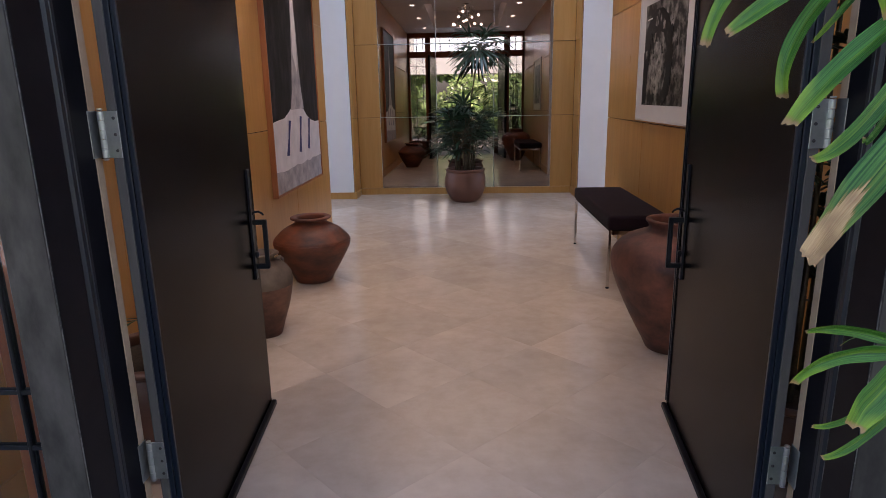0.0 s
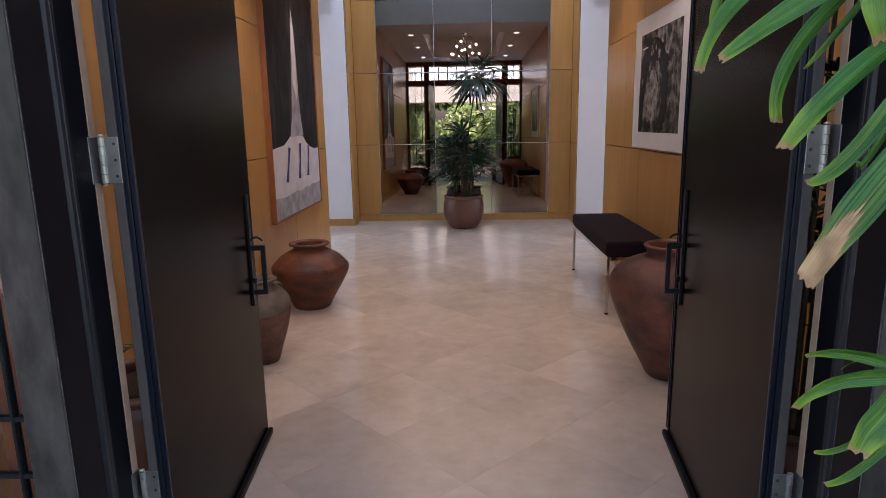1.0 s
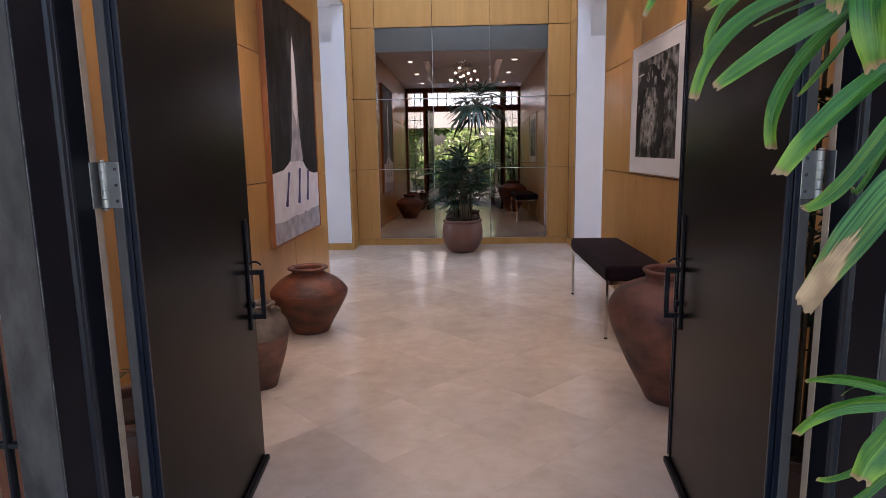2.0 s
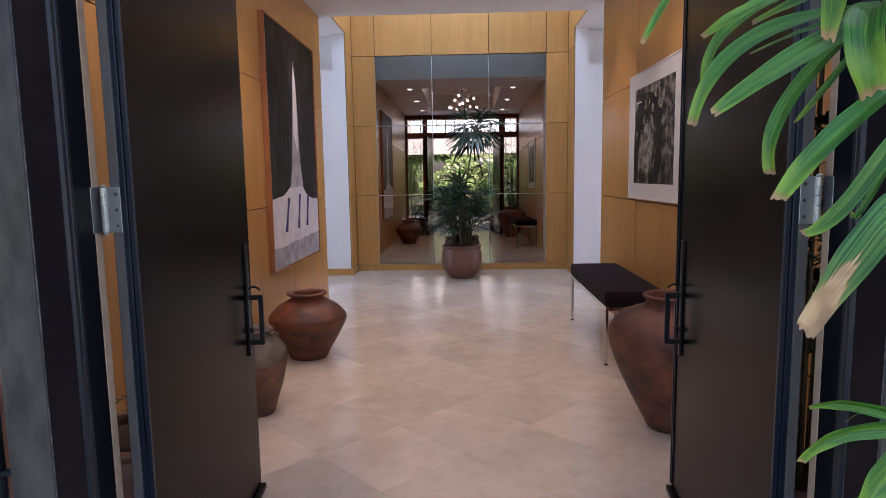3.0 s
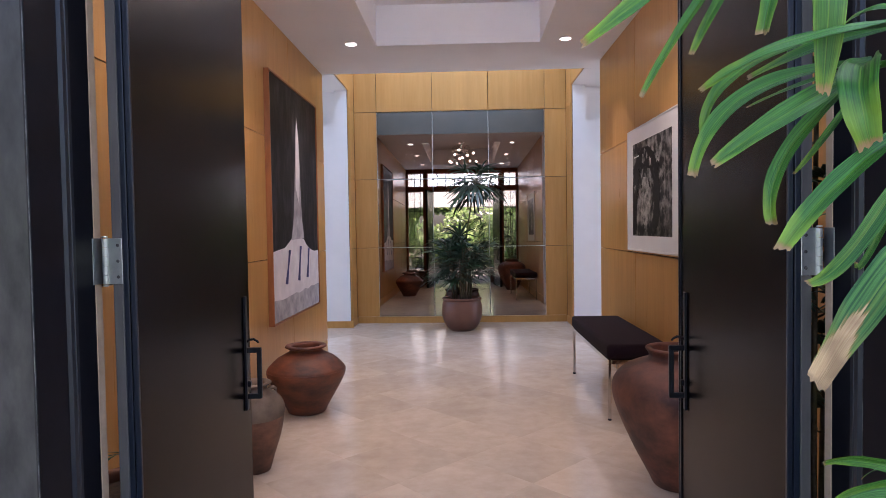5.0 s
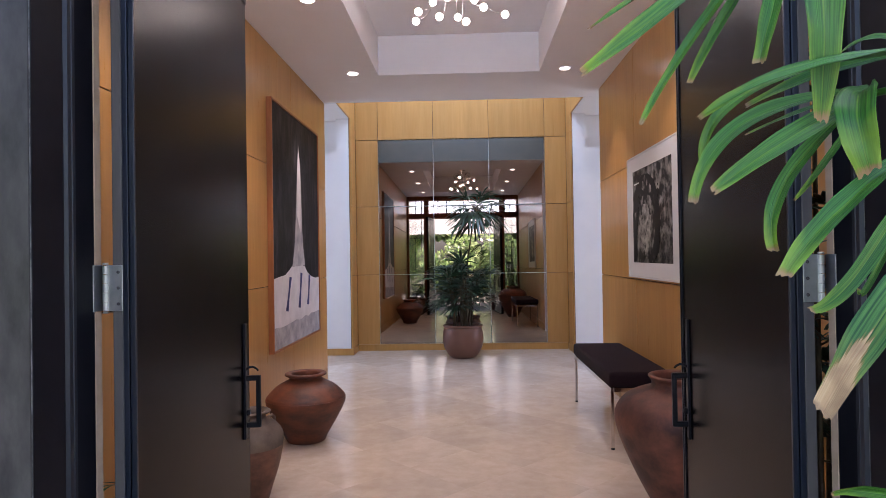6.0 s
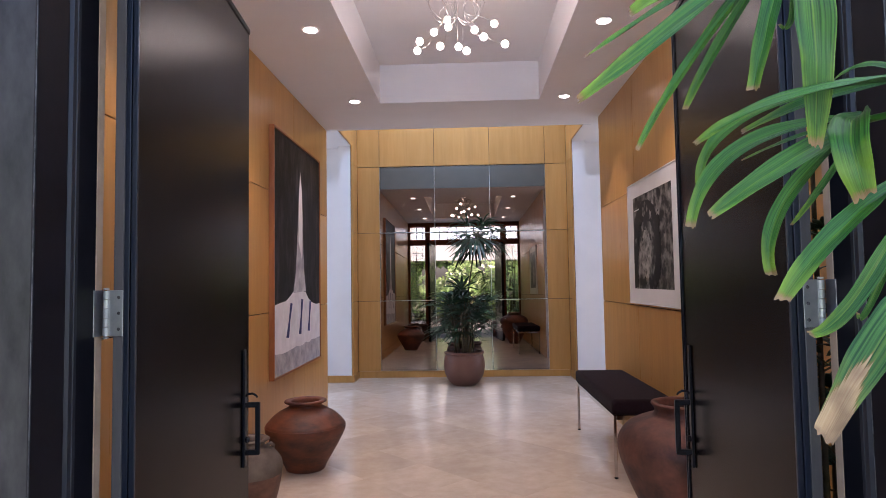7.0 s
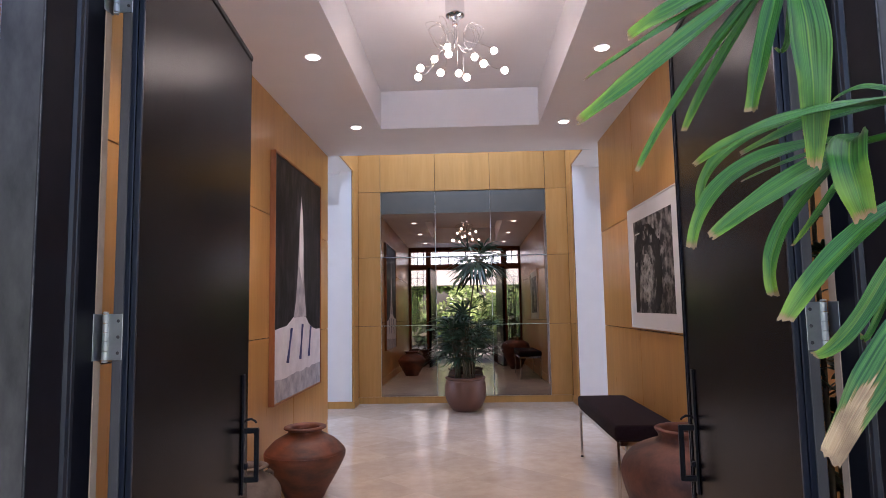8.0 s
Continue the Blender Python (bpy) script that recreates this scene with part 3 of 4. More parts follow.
def jamb(sign):
    """Outer post cladding, door stop, seals and rebate at one side of the doorway."""
    def bx(a, b, y0, y1, z1=HEAD - 0.001, bevel=0.002):
        xa, xb = XC + sign * a, XC + sign * b
        return box(min(xa, xb), max(xa, xb), y0, y1, 0.0, z1, bevel)
    part("post_cladding", bx(HALF - 0.025, HALF + 0.068, YO - 0.004, 1.14), M_STEEL, frame_set, "weathered grey steel post cladding")
    part("outer_jamb", bx(HALF - 0.023, HALF + 0.053, 1.141, 1.208), M_FRAME, frame_set, "black painted jamb")
    part("outer_lining", bx(HALF - 0.0275, HALF - 0.0255, YO, 1.200, bevel=0.0005), M_FRAME, frame_set, "black painted lining")
    part("door_stop", bx(HALF - 0.020, HALF + 0.052, 1.209, 1.2175, bevel=0.003), M_FRAME, frame_set, "black painted stop")
    part("door_seal", bx(HALF - 0.024, HALF + 0.052, 1.218, 1.2415, bevel=0.006), M_RIDGE, frame_set, "blue-grey door seal ridge")
    part("door_seal", bx(HALF - 0.018, HALF + 0.052, 1.243, 1.2645, bevel=0.006), M_RIDGE, frame_set, "blue-grey door seal ridge")
    part("door_stop", bx(HALF - 0.006, HALF + 0.052, 1.265, 1.276, bevel=0.003), M_FRAME, frame_set, "black painted stop")
    # pale strips draw the light caught by the jamb corners
    part("corner_glint", bx(HALF - 0.0285, HALF - 0.0265, YO - 0.0052, YO - 0.0035, bevel=0.0005), M_CORNER_GLINT, frame_set, "thin pale strip standing in for a corner highlight")
    if sign > 0:
        part("corner_glint", bx(HALF - 0.0248, HALF - 0.0232, 1.2062, 1.2082, bevel=0.0004), M_CORNER_GLINT, frame_set, "thin pale strip standing in for a corner highlight")
    part("jamb", bx(HALF, HALF + 0.054, 1.277, 1.355), M_FRAME, frame_set, "black painted jamb")
    part("jamb_edge", bx(HALF, HALF + 0.06, 1.356, 1.384), M_RAW, frame_set, "pale unpainted jamb edge")


jamb(-1)
jamb(1)


def hinge(parent, px, py, z, sign):
    """Butt hinge: two leaves, a five-knuckle barrel and screws."""
    h = 0.055
    a = part("hinge", box(min(px, px + sign * 0.040), max(px, px + sign * 0.040), py - 0.0045, py - 0.002, z - h, z + h, 0.0008), M_HINGE, parent, "satin nickel butt hinge")
    jx = XC - sign * HALF
    part("hinge_leaf", box(min(jx, jx + sign * 0.002), max(jx, jx + sign * 0.002), 1.346, 1.3855, z - h, z + h, 0.0005), M_HINGE, a)
    for k in range(5):
        bm = lathe([(0.0066, 0), (0.0071, 0.001), (0.0071, 0.0198), (0.0066, 0.0208)], 16)
        bmesh.ops.translate(bm, vec=(px, py - 0.006, z - h + 0.0005 + k * 0.0219), verts=bm.verts[:])
        part("knuckle", bm, M_HINGE, a, smooth=False)
    for dz in (-0.038, 0.0, 0.038):
        for dx in (sign * 0.030,):
            bm = bmesh.new()
            bmesh.ops.create_cone(bm, cap_ends=True, segments=12, radius1=0.0042, radius2=0.0035, depth=0.002)
            bmesh.ops.rotate(bm, cent=(0, 0, 0), matrix=Matrix.Rotation(radians(90), 3, "X"), verts=bm.verts[:])
            bmesh.ops.translate(bm, vec=(px + dx, py - 0.0052, z + dz), verts=bm.verts[:])
            part("screw", bm, M_STILE, a)
    for zz in (z - h - 0.006, z + h + 0.0005):
        part("pin_tip", lathe([(r, zz + dz) for r, dz in ((0.004, 0), (0.0068, 0.0015), (0.0068, 0.0042), (0.004, 0.0055))], 14, cx=px, cy=py - 0.006), M_HINGE, a)


LEAF_H = 2.42


def entry_door(name, near, far, sign):
    """Open leaf. near and far are the ends of its outer face on the floor; built in its own axes: u along the leaf, v into its thickness."""
    nx, ny = near
    fx, fy = far
    length = math.hypot(fx - nx, fy - ny)
    door = thing(name, (nx, ny, 0.0), "dark bronze-clad entry door standing open with a black iron pull", "door", "entry doors", "structure")
    ang = math.degrees(math.atan2(fy - ny, fx - nx))
    door.matrix_world = pose(nx, ny, 0, 0, 0, ang)
    bpy.context.view_layer.update()
    base = door.matrix_world.copy()
    t = 0.050
    vs = 1 if sign < 0 else -1         # the thickness lies on the wall side

    def add(pname, u0, u1, v0, v1, z0, z1, material, label="", bevel=0.002, parent=None):
        v0, v1 = vs * v0, vs * v1
        bm = box(min(u0, u1), max(u0, u1), min(v0, v1), max(v0, v1), z0, z1, bevel)
        bmesh.ops.transform(bm, matrix=base, verts=bm.verts[:])
        return part(pname, bm, material, parent or door, label)

    add("leaf", 0.012, length - 0.006, 0.0015, t, 0.008, LEAF_H, M_DOOR)
    add("hinge_stile", 0.0, 0.012, 0.0265, t, 0.008, LEAF_H, M_STILE, "grey steel hinge edge")
    add("lock_stile", length - 0.006, length, 0.002, t, 0.008, LEAF_H, M_DOOR)
    add("edge_seal", 0.002, 0.012, -0.002, 0.011, 0.01, LEAF_H - 0.002, M_SEAL, "blue-black rubber edge seal", 0.0015)
    add("edge_seal", 0.000, 0.012, 0.013, 0.026, 0.01, LEAF_H - 0.002, M_SEAL, "blue-black rubber edge seal", 0.0015)
    if sign > 0:
        add("meeting_seal", length - 0.030, length - 0.020, -0.004, 0.001, 0.045, LEAF_H - 0.002, M_SEAL, "", 0.0015)
        add("meeting_seal", length - 0.012, length - 0.001, -0.006, 0.0015, 0.045, LEAF_H - 0.002, M_SEAL, "", 0.0015)
    add("bottom_shoe", 0.02, length + 0.002, -0.019, 0.0015, 0.006, 0.032, M_FRAME, "black bottom shoe", 0.004)
    add("top_sweep", 0.02, length + 0.001, -0.003, 0.0015, LEAF_H - 0.022, LEAF_H + 0.001, M_FRAME, "", 0.003)
    # pull handle on the outer face
    u = length - (0.083 if sign < 0 else 0.098)
    plate = add("handle_plate", u - 0.016, u + 0.016, -0.008, 0.001, 0.626, 1.085, M_IRON, "black iron escutcheon", 0.002)
    add("grip", u - 0.010, u + 0.010, -0.064, -0.046, 0.672, 0.878, M_IRON, "", 0.004, plate)
    add("grip_arm", u - 0.010, u + 0.010, -0.0635, -0.006, 0.858, 0.878, M_IRON, "", 0.003, plate)
    add("grip_arm", u - 0.010, u + 0.010, -0.0635, -0.006, 0.672, 0.692, M_IRON, "", 0.003, plate)
    hook = [base @ Vector((u, vs * v, z)) for v, z in ((0.0, 0.898), (-0.018, 0.910), (-0.034, 0.912), (-0.048, 0.904), (-0.054, 0.896))]
    part("thumb_latch", tube(hook, 0.0055, 8, taper=0.7), M_IRON, plate, smooth=True)
    add("lock_cylinder", u - 0.012, u + 0.012, -0.022, -0.006, 0.720, 0.744, M_IRON, "", 0.005, plate)
    for z in (0.742, 0.968, 1.062):
        add("plate_screw", u - 0.004, u + 0.004, -0.0095, -0.0075, z - 0.004, z + 0.004, M_STILE, "", 0.001, plate)
    for z in (0.408, 1.279, 2.142):
        c = base @ Vector((0.0, vs * 0.062, 0))
        hinge(door, c.x + (-0.003 if sign < 0 else 0.003), ny - 0.002, z, 1 if sign < 0 else -1)
    return door


entry_door("door_1", (-0.661, 1.375), (-0.760, 2.435), -1)
entry_door("door_2", (0.888, 1.375), (1.000, 2.425), 1)

# ---------------------------------------------------------------- lamps of the hall


def downlight(x, y, watts):
    d = thing("downlight", (x, y, CEIL), "small round recessed downlight, lit, in the white ceiling", "downlight", "ceiling downlights")
    bm = lathe([(0.042, 0.0), (0.052, -0.006), (0.058, -0.004), (0.060, 0.0)], 32)
    bmesh.ops.delete(bm, geom=[f for f in bm.faces if len(f.verts) > 4], context="FACES_ONLY")
    bmesh.ops.translate(bm, vec=(x, y, CEIL - 0.0005), verts=bm.verts[:])
    part("trim_ring", bm, M_PAINT, d, "white trim ring")
    bm = lathe([(0.042, 0.0), (0.042, 0.003)], 32)
    bmesh.ops.translate(bm, vec=(x, y, CEIL - 0.0045), verts=bm.verts[:])
    part("lens", bm, M_LENS, d, "glowing lens")
    data = lamp("downlight_beam", "SPOT", pose(x, y, CEIL - 0.02), watts, WARM)
    data.spot_size, data.spot_blend, data.shadow_soft_size = radians(88), 0.65, 0.03


for y, watts in ((5.58, 14.0), (3.93, 12.0), (2.28, 14.5)):
    downlight(-0.88, y, watts * 1.2)
    downlight(1.075, y, watts * 0.74)


def chandelier(x, y):
    """Chrome cup, stem and a knot of bent wires that each end in a small lit globe."""
    c = thing("chandelier", (x, y, CTOP), "chrome chandelier of tangled wires ending in small lit globes", "chandelier")

    def place(bm):
        bmesh.ops.translate(bm, vec=(x, y, 0), verts=bm.verts[:])
        return bm
    part("canopy", place(lathe([(0.050, CTOP - 0.094), (0.056, CTOP - 0.112), (0.064, CTOP - 0.113), (0.066, CTOP - 0.108), (0.066, CTOP)], 40)), M_CHROME, c, "chrome ceiling cup")
    part("stem", place(tube([(0, 0, CTOP - 0.09), (0, 0, CTOP - 0.15)], 0.008, 12)), M_CHROME, c)
    part("hub", place(lathe(smooth_profile([(0.004, CTOP - 0.192), (0.018, CTOP - 0.184), (0.024, CTOP - 0.170), (0.017, CTOP - 0.152), (0.006, CTOP - 0.143)], 4), 20)), M_CHROME, c, smooth=True)
    rnd = random.Random(4)
    spread = ((-0.058, 0.12, 3.139), (-0.045, -0.13, 2.984), (-0.148, 0.09, 3.044), (-0.233, -0.10, 2.907), (-0.26, 0.04, 2.90), (-0.101, -0.08, 2.879),
              (0.017, 0.16, 2.965), (0.071, -0.02, 2.866), (0.128, 0.05, 3.034), (0.183, -0.10, 2.924), (0.261, 0.06, 3.078), (0.324, -0.03, 2.901))
    for bx, by, bz in spread:
        out = Vector((bx, by, 0)).normalized()
        side = Vector((-out.y, out.x, 0)) * rnd.choice((-1, 1)) * rnd.uniform(0.04, 0.10)
        top = CTOP - 0.178
        ctrl = [Vector((0.006 * out.x, 0.006 * out.y, top)), Vector((0.02 * out.x, 0.02 * out.y, top - 0.14)), side + out * 0.10 + Vector((0, 0, top - 0.16)),
                side * 1.4 + out * (0.13 + rnd.uniform(0, 0.06)) + Vector((0, 0, top - 0.03)), side * 0.4 + out * 0.10 + Vector((0, 0, top + 0.005)),
                out * 0.06 + Vector((0, 0, top - 0.10)), Vector((bx * 0.7, by * 0.7, min(bz + 0.04, top - 0.09))), Vector((bx, by, bz + 0.012))]
        pts = []
        q = [ctrl[0], *ctrl, ctrl[-1]]
        for k in range(1, len(q) - 2):
            for t in (0, 0.2, 0.4, 0.6, 0.8):
                a, b, cc, d = q[k - 1:k + 3]
                pts.append(0.5 * (2 * b + (cc - a) * t + (2 * a - 5 * b + 4 * cc - d) * t * t + (3 * b - a - 3 * cc + d) * t ** 3))
        pts.append(ctrl[-1])
        part("wire_arm", place(tube(pts, 0.0017, 6)), M_CHROME, c, smooth=True)
        bm = bmesh.new()
        bmesh.ops.create_uvsphere(bm, u_segments=20, v_segments=12, radius=0.0235)
        bmesh.ops.translate(bm, vec=(bx, by, bz), verts=bm.verts[:])
        part("globe", place(bm), M_BULB, c, "lit frosted globe", smooth=True)


chandelier(0.095, 3.93)

# ---------------------------------------------------------------- vessels and bench


def vessel(name, at, profile, rim_at, material, label, wobble=0.012, seed=0, upper=None, upper_name="rim"):
    """A turned pot: the body up to the neck, and the rim with the inside as a part of its own."""
    v = thing(name, (*at, 0), label, "pot", "clay pots")
    full = smooth_profile(profile, 5)
    cut = rim_at * 5
    for pname, run, m in (("body", full[:cut + 1], material), (upper_name, full[cut:], upper or material)):
        bm = lathe(run, 72, wobble, seed)
        bmesh.ops.delete(bm, geom=[f for f in bm.faces if len(f.verts) > 4 and f.calc_center_median().z > 0.02], context="FACES_ONLY")
        bmesh.ops.translate(bm, vec=(*at, 0), verts=bm.verts[:])
        part(pname, bm, m, v, smooth=True)
    return v


# profile runs up the outside, over the lip and down inside
squat = vessel("clay_pot", (-1.055, 4.43), [(0.125, 0.0), (0.140, 0.010), (0.158, 0.05), (0.226, 0.165), (0.277, 0.262), (0.288, 0.300), (0.284, 0.326), (0.270, 0.346),
       (0.212, 0.402), (0.135, 0.445), (0.118, 0.460), (0.122, 0.474), (0.146, 0.482), (0.150, 0.492), (0.140, 0.500), (0.112, 0.497), (0.100, 0.480), (0.110, 0.44), (0.20, 0.36), (0.02, 0.33)],
       10, M_TERRA, "squat terracotta pot with ridged shoulder and wide rim", 0.012, 1)
ring = [(-1.055 + 0.2865 * math.cos(a), 4.43 + 0.2865 * math.sin(a), 0.318) for a in [2 * math.pi * k / 48 for k in range(49)]]
part("shoulder_ridge", tube(ring, 0.0032, 6), M_TERRA, squat, smooth=True)
bowl = vessel("clay_jar", (-1.067, 3.315), [(0.082, 0.0), (0.092, 0.010), (0.112, 0.08), (0.148, 0.20), (0.170, 0.31), (0.168, 0.375), (0.132, 0.425), (0.090, 0.450), (0.076, 0.462), (0.080, 0.478),
       (0.100, 0.488), (0.102, 0.496), (0.088, 0.501), (0.066, 0.490), (0.060, 0.46), (0.10, 0.40), (0.02, 0.35)],
       4, M_JAR, "narrow dusty clay jar with small lug handles on the floor", 0.025, 2, M_DUSTY, "shoulder")
for k in range(3):
    a = radians(62 + k * 100)
    pts = [(-1.067 + r * math.cos(a), 3.315 + r * math.sin(a), z) for r, z in ((0.122, 0.432), (0.150, 0.438), (0.170, 0.422), (0.168, 0.395), (0.160, 0.385))]
    part("lug_handle", tube(pts, 0.011, 10), M_DUSTY, bowl, smooth=True)
vessel("amphora", (1.222, 3.11), [(0.108, 0.0), (0.122, 0.010), (0.146, 0.06), (0.220, 0.20), (0.292, 0.36), (0.326, 0.475), (0.318, 0.545), (0.272, 0.603), (0.196, 0.640), (0.154, 0.652), (0.142, 0.664),
       (0.139, 0.680), (0.148, 0.698), (0.156, 0.708), (0.151, 0.717), (0.131, 0.716), (0.119, 0.70), (0.12, 0.66), (0.21, 0.59), (0.02, 0.51)],
       9, M_CLAY, "large dark red clay amphora with a short neck on the floor", 0.012, 3)


def bench():
    b = thing("bench", (1.31, 4.86, 0), "low dark upholstered bench on slim chrome legs against the panelling", "bench")
    x0, x1, y0, y1 = 1.105, 1.535, 4.155, 5.575
    bm = box(x0, x1, y0, y1, 0.425, 0.530, 0.034, seg=5)
    part("cushion", bm, M_FABRIC, b, "dark aubergine upholstered seat", smooth=True)
    part("rail", box(x0 + 0.010, x0 + 0.030, y0 + 0.014, y1 - 0.014, 0.392, 0.424, 0.002), M_CHROME, b)
    part("rail", box(x1 - 0.030, x1 - 0.010, y0 + 0.014, y1 - 0.014, 0.392, 0.424, 0.002), M_CHROME, b)
    part("end_rail", box(x0 + 0.031, x1 - 0.031, y0 + 0.014, y0 + 0.034, 0.392, 0.424, 0.002), M_CHROME, b)
    part("end_rail", box(x0 + 0.031, x1 - 0.031, y1 - 0.034, y1 - 0.014, 0.392, 0.424, 0.002), M_CHROME, b)
    for x in (x0 + 0.020, x1 - 0.020):
        for y in (y0 + 0.024, y1 - 0.024):
            leg = part("leg", box(x - 0.010, x + 0.010, y - 0.010, y + 0.010, 0.012, 0.3915, 0.002), M_CHROME, b, "square chrome leg")
            part("foot", lathe([(0.011, 0), (0.013, 0.002), (0.013, 0.010), (0.009, 0.0118)], 16, cx=x, cy=y), M_IRON, leg, "black foot")


bench()

# ---------------------------------------------------------------- pictures


def oil_painting():
    """Tall canvas: charcoal field, chalk spire, chalk band with three indigo strokes, grey wash at the foot."""
    y0, y1, z0, z1 = 4.637, 6.155, 0.600, 2.605
    p = thing("painting", (XL, (y0 + y1) / 2, z0), "tall abstract painting, dark with a white spire, in a cherry frame", "painting")
    x = XL + 0.001
    f = 0.014
    d = 0.044
    part("frame", box(x, x + d, y0, y0 + f, z0, z1, 0.001), M_PICFRAME, p, "thin cherry wood frame")
    part("frame", box(x, x + d, y1 - f, y1, z0, z1, 0.001), M_PICFRAME, p, "thin cherry wood frame")
    part("frame", box(x, x + d, y0 + f, y1 - f, z0, z0 + f, 0.001), M_PICFRAME, p, "thin cherry wood frame")
    part("frame", box(x, x + d, y0 + f, y1 - f, z1 - f, z1, 0.001), M_PICFRAME, p, "thin cherry wood frame")
    a, b, c, e = y0 + f + 0.006, y1 - f - 0.006, z0 + f + 0.004, z1 - f - 0.004
    part("canvas", box(x + 0.004, x + 0.034, a, b, c, e), M_BLACKPAINT, p, "charcoal painted canvas")
    w, h = b - a, e - c

    def layer(name, outline, material, k):
        x1 = x + 0.0342 + 0.0012 * k
        part(name, prism([(a + u * w, c + v * h) for u, v in outline], lambda u, v, q: (x1 + 0.001 * q, u, v)), material, p)

    rnd = random.Random(8)

    def rough(u0, v0, u1, v1, n, amp):
        return [(u0 + (u1 - u0) * k / n + rnd.uniform(-amp, amp), v0 + (v1 - v0) * k / n + rnd.uniform(-amp, amp)) for k in range(n + 1)]
    low = [(0.0, 0.285), (0.10, 0.292), (0.22, 0.298), (0.30, 0.318), (0.36, 0.335), (0.50, 0.338), (0.63, 0.332), (0.70, 0.300), (0.80, 0.278), (0.90, 0.268), (1.0, 0.270)]
    layer("chalk_field", [(0.0, 0.02), (1.0, 0.02), *reversed(low)], M_WHITECANVAS, 1)
    spire = [(0.355, 0.33), (0.40, 0.40), (0.435, 0.52), (0.462, 0.66), (0.485, 0.80), (0.502, 0.850), (0.515, 0.885), (0.528, 0.852), (0.552, 0.80), (0.570, 0.66), (0.578, 0.52), (0.60, 0.42), (0.64, 0.335)]
    layer("spire", spire, M_GREYCANVAS, 2)
    layer("spire_light", [(0.47, 0.56), (0.488, 0.78), (0.503, 0.84), (0.515, 0.868), (0.525, 0.842), (0.545, 0.79), (0.552, 0.62), (0.54, 0.48)], M_WHITECANVAS, 3)
    layer("grey_wash", [(0.0, 0.0), (1.0, 0.0), *reversed(rough(0.0, 0.085, 1.0, 0.098, 14, 0.006))], M_GREYCANVAS, 2)
    for u, v0, v1, s in ((0.315, 0.145, 0.285, 0.075), (0.550, 0.145, 0.298, 0.05), (0.745, 0.148, 0.285, 0.045)):
        layer("indigo_stroke", [(u - 0.026 - s, v0), (u + 0.026 - s, v0 - 0.004), (u + 0.015 - s * 0.5, (v0 + v1) / 2), (u + 0.023, v1), (u - 0.021, v1 + 0.003), (u - 0.012 - s * 0.5, (v0 + v1) / 2)], M_BLUE, 3)


def framed_print():
    """Wide print behind glass on white paper, with a dark arch and grey washes."""
    y0, y1, z0, z1 = 3.93, 5.215, 1.142, 2.130
    p = thing("framed_print", (XR, (y0 + y1) / 2, z0), "black and grey abstract print on paper in white frame", "picture")
    x = XR - 0.001
    f = 0.012
    for ya, yb, za, zb in ((y0, y0 + f, z0, z1), (y1 - f, y1, z0, z1), (y0 + f, y1 - f, z0, z0 + f), (y0 + f, y1 - f, z1 - f, z1)):
        part("frame", box(x - 0.020, x, ya, yb, za, zb, 0.001), M_MAT, p, "thin white frame")
    part("paper", box(x - 0.014, x - 0.002, y0 + f + 0.0005, y1 - f - 0.0005, z0 + f + 0.0005, z1 - f - 0.0005), M_MAT, p, "white paper")
    a, b, c, e = 4.10, 5.050, 1.265, 2.005
    part("image", box(x - 0.0155, x - 0.0145, a, b, c, e), M_INK, p, "mottled black and grey image")
    w, h = b - a, e - c

    def layer(name, outline, material, k):
        x1 = x - 0.0158 - 0.0012 * k
        part(name, prism([(b - u * w, c + v * h) for u, v in outline], lambda u, v, q: (x1 - 0.001 * q, u, v)), material, p)
    arch = [(0.0, 0.52), (0.05, 0.74), (0.14, 0.87), (0.28, 0.93), (0.45, 0.92), (0.58, 0.84), (0.68, 0.70), (0.74, 0.45), (0.70, 0.12), (0.58, 0.02), (0.50, 0.04), (0.60, 0.30), (0.58, 0.55), (0.50, 0.68), (0.38, 0.72), (0.26, 0.70), (0.17, 0.60), (0.13, 0.42), (0.10, 0.02), (0.0, 0.0)]
    layer("arch", arch, M_INKDARK, 1)
    layer("wash", [(0.20, 0.30), (0.24, 0.52), (0.31, 0.62), (0.42, 0.60), (0.50, 0.48), (0.51, 0.30), (0.44, 0.17), (0.37, 0.06), (0.30, 0.14)], M_INKGREY, 1)
    rnd = random.Random(17)
    for n in range(14):
        u, v = rnd.uniform(0.06, 0.9), rnd.uniform(0.06, 0.92)
        r = rnd.uniform(0.01, 0.04)
        ring = [(min(max(u + r * rnd.uniform(0.4, 1.3) * math.cos(q), 0.01), 0.99), min(max(v + 1.6 * r * rnd.uniform(0.4, 1.3) * math.sin(q), 0.01), 0.99)) for q in [2 * math.pi * m / 9 for m in range(9)]]
        layer("ink_patch", ring, M_INKDARK if n % 2 else M_INKGREY, 2 + n * 0.04)
    layer("light_mark", [(0.06, 0.845), (0.20, 0.850), (0.20, 0.862), (0.06, 0.858)], M_MAT, 4)


oil_painting()
framed_print()
bm = box(XL + 0.0005, XL + 0.006, 1.62, 1.70, 1.02, 1.14, 0.002)
sw = thing("light_switch", (XL, 1.66, 1.02), "small beige light switch plate on the panelling", "light switch")
part("plate", bm, M_SWITCH, sw)
part("rocker", box(XL + 0.0062, XL + 0.010, 1.645, 1.675, 1.05, 1.11, 0.001), M_PAINT, sw)

# ---------------------------------------------------------------- palms


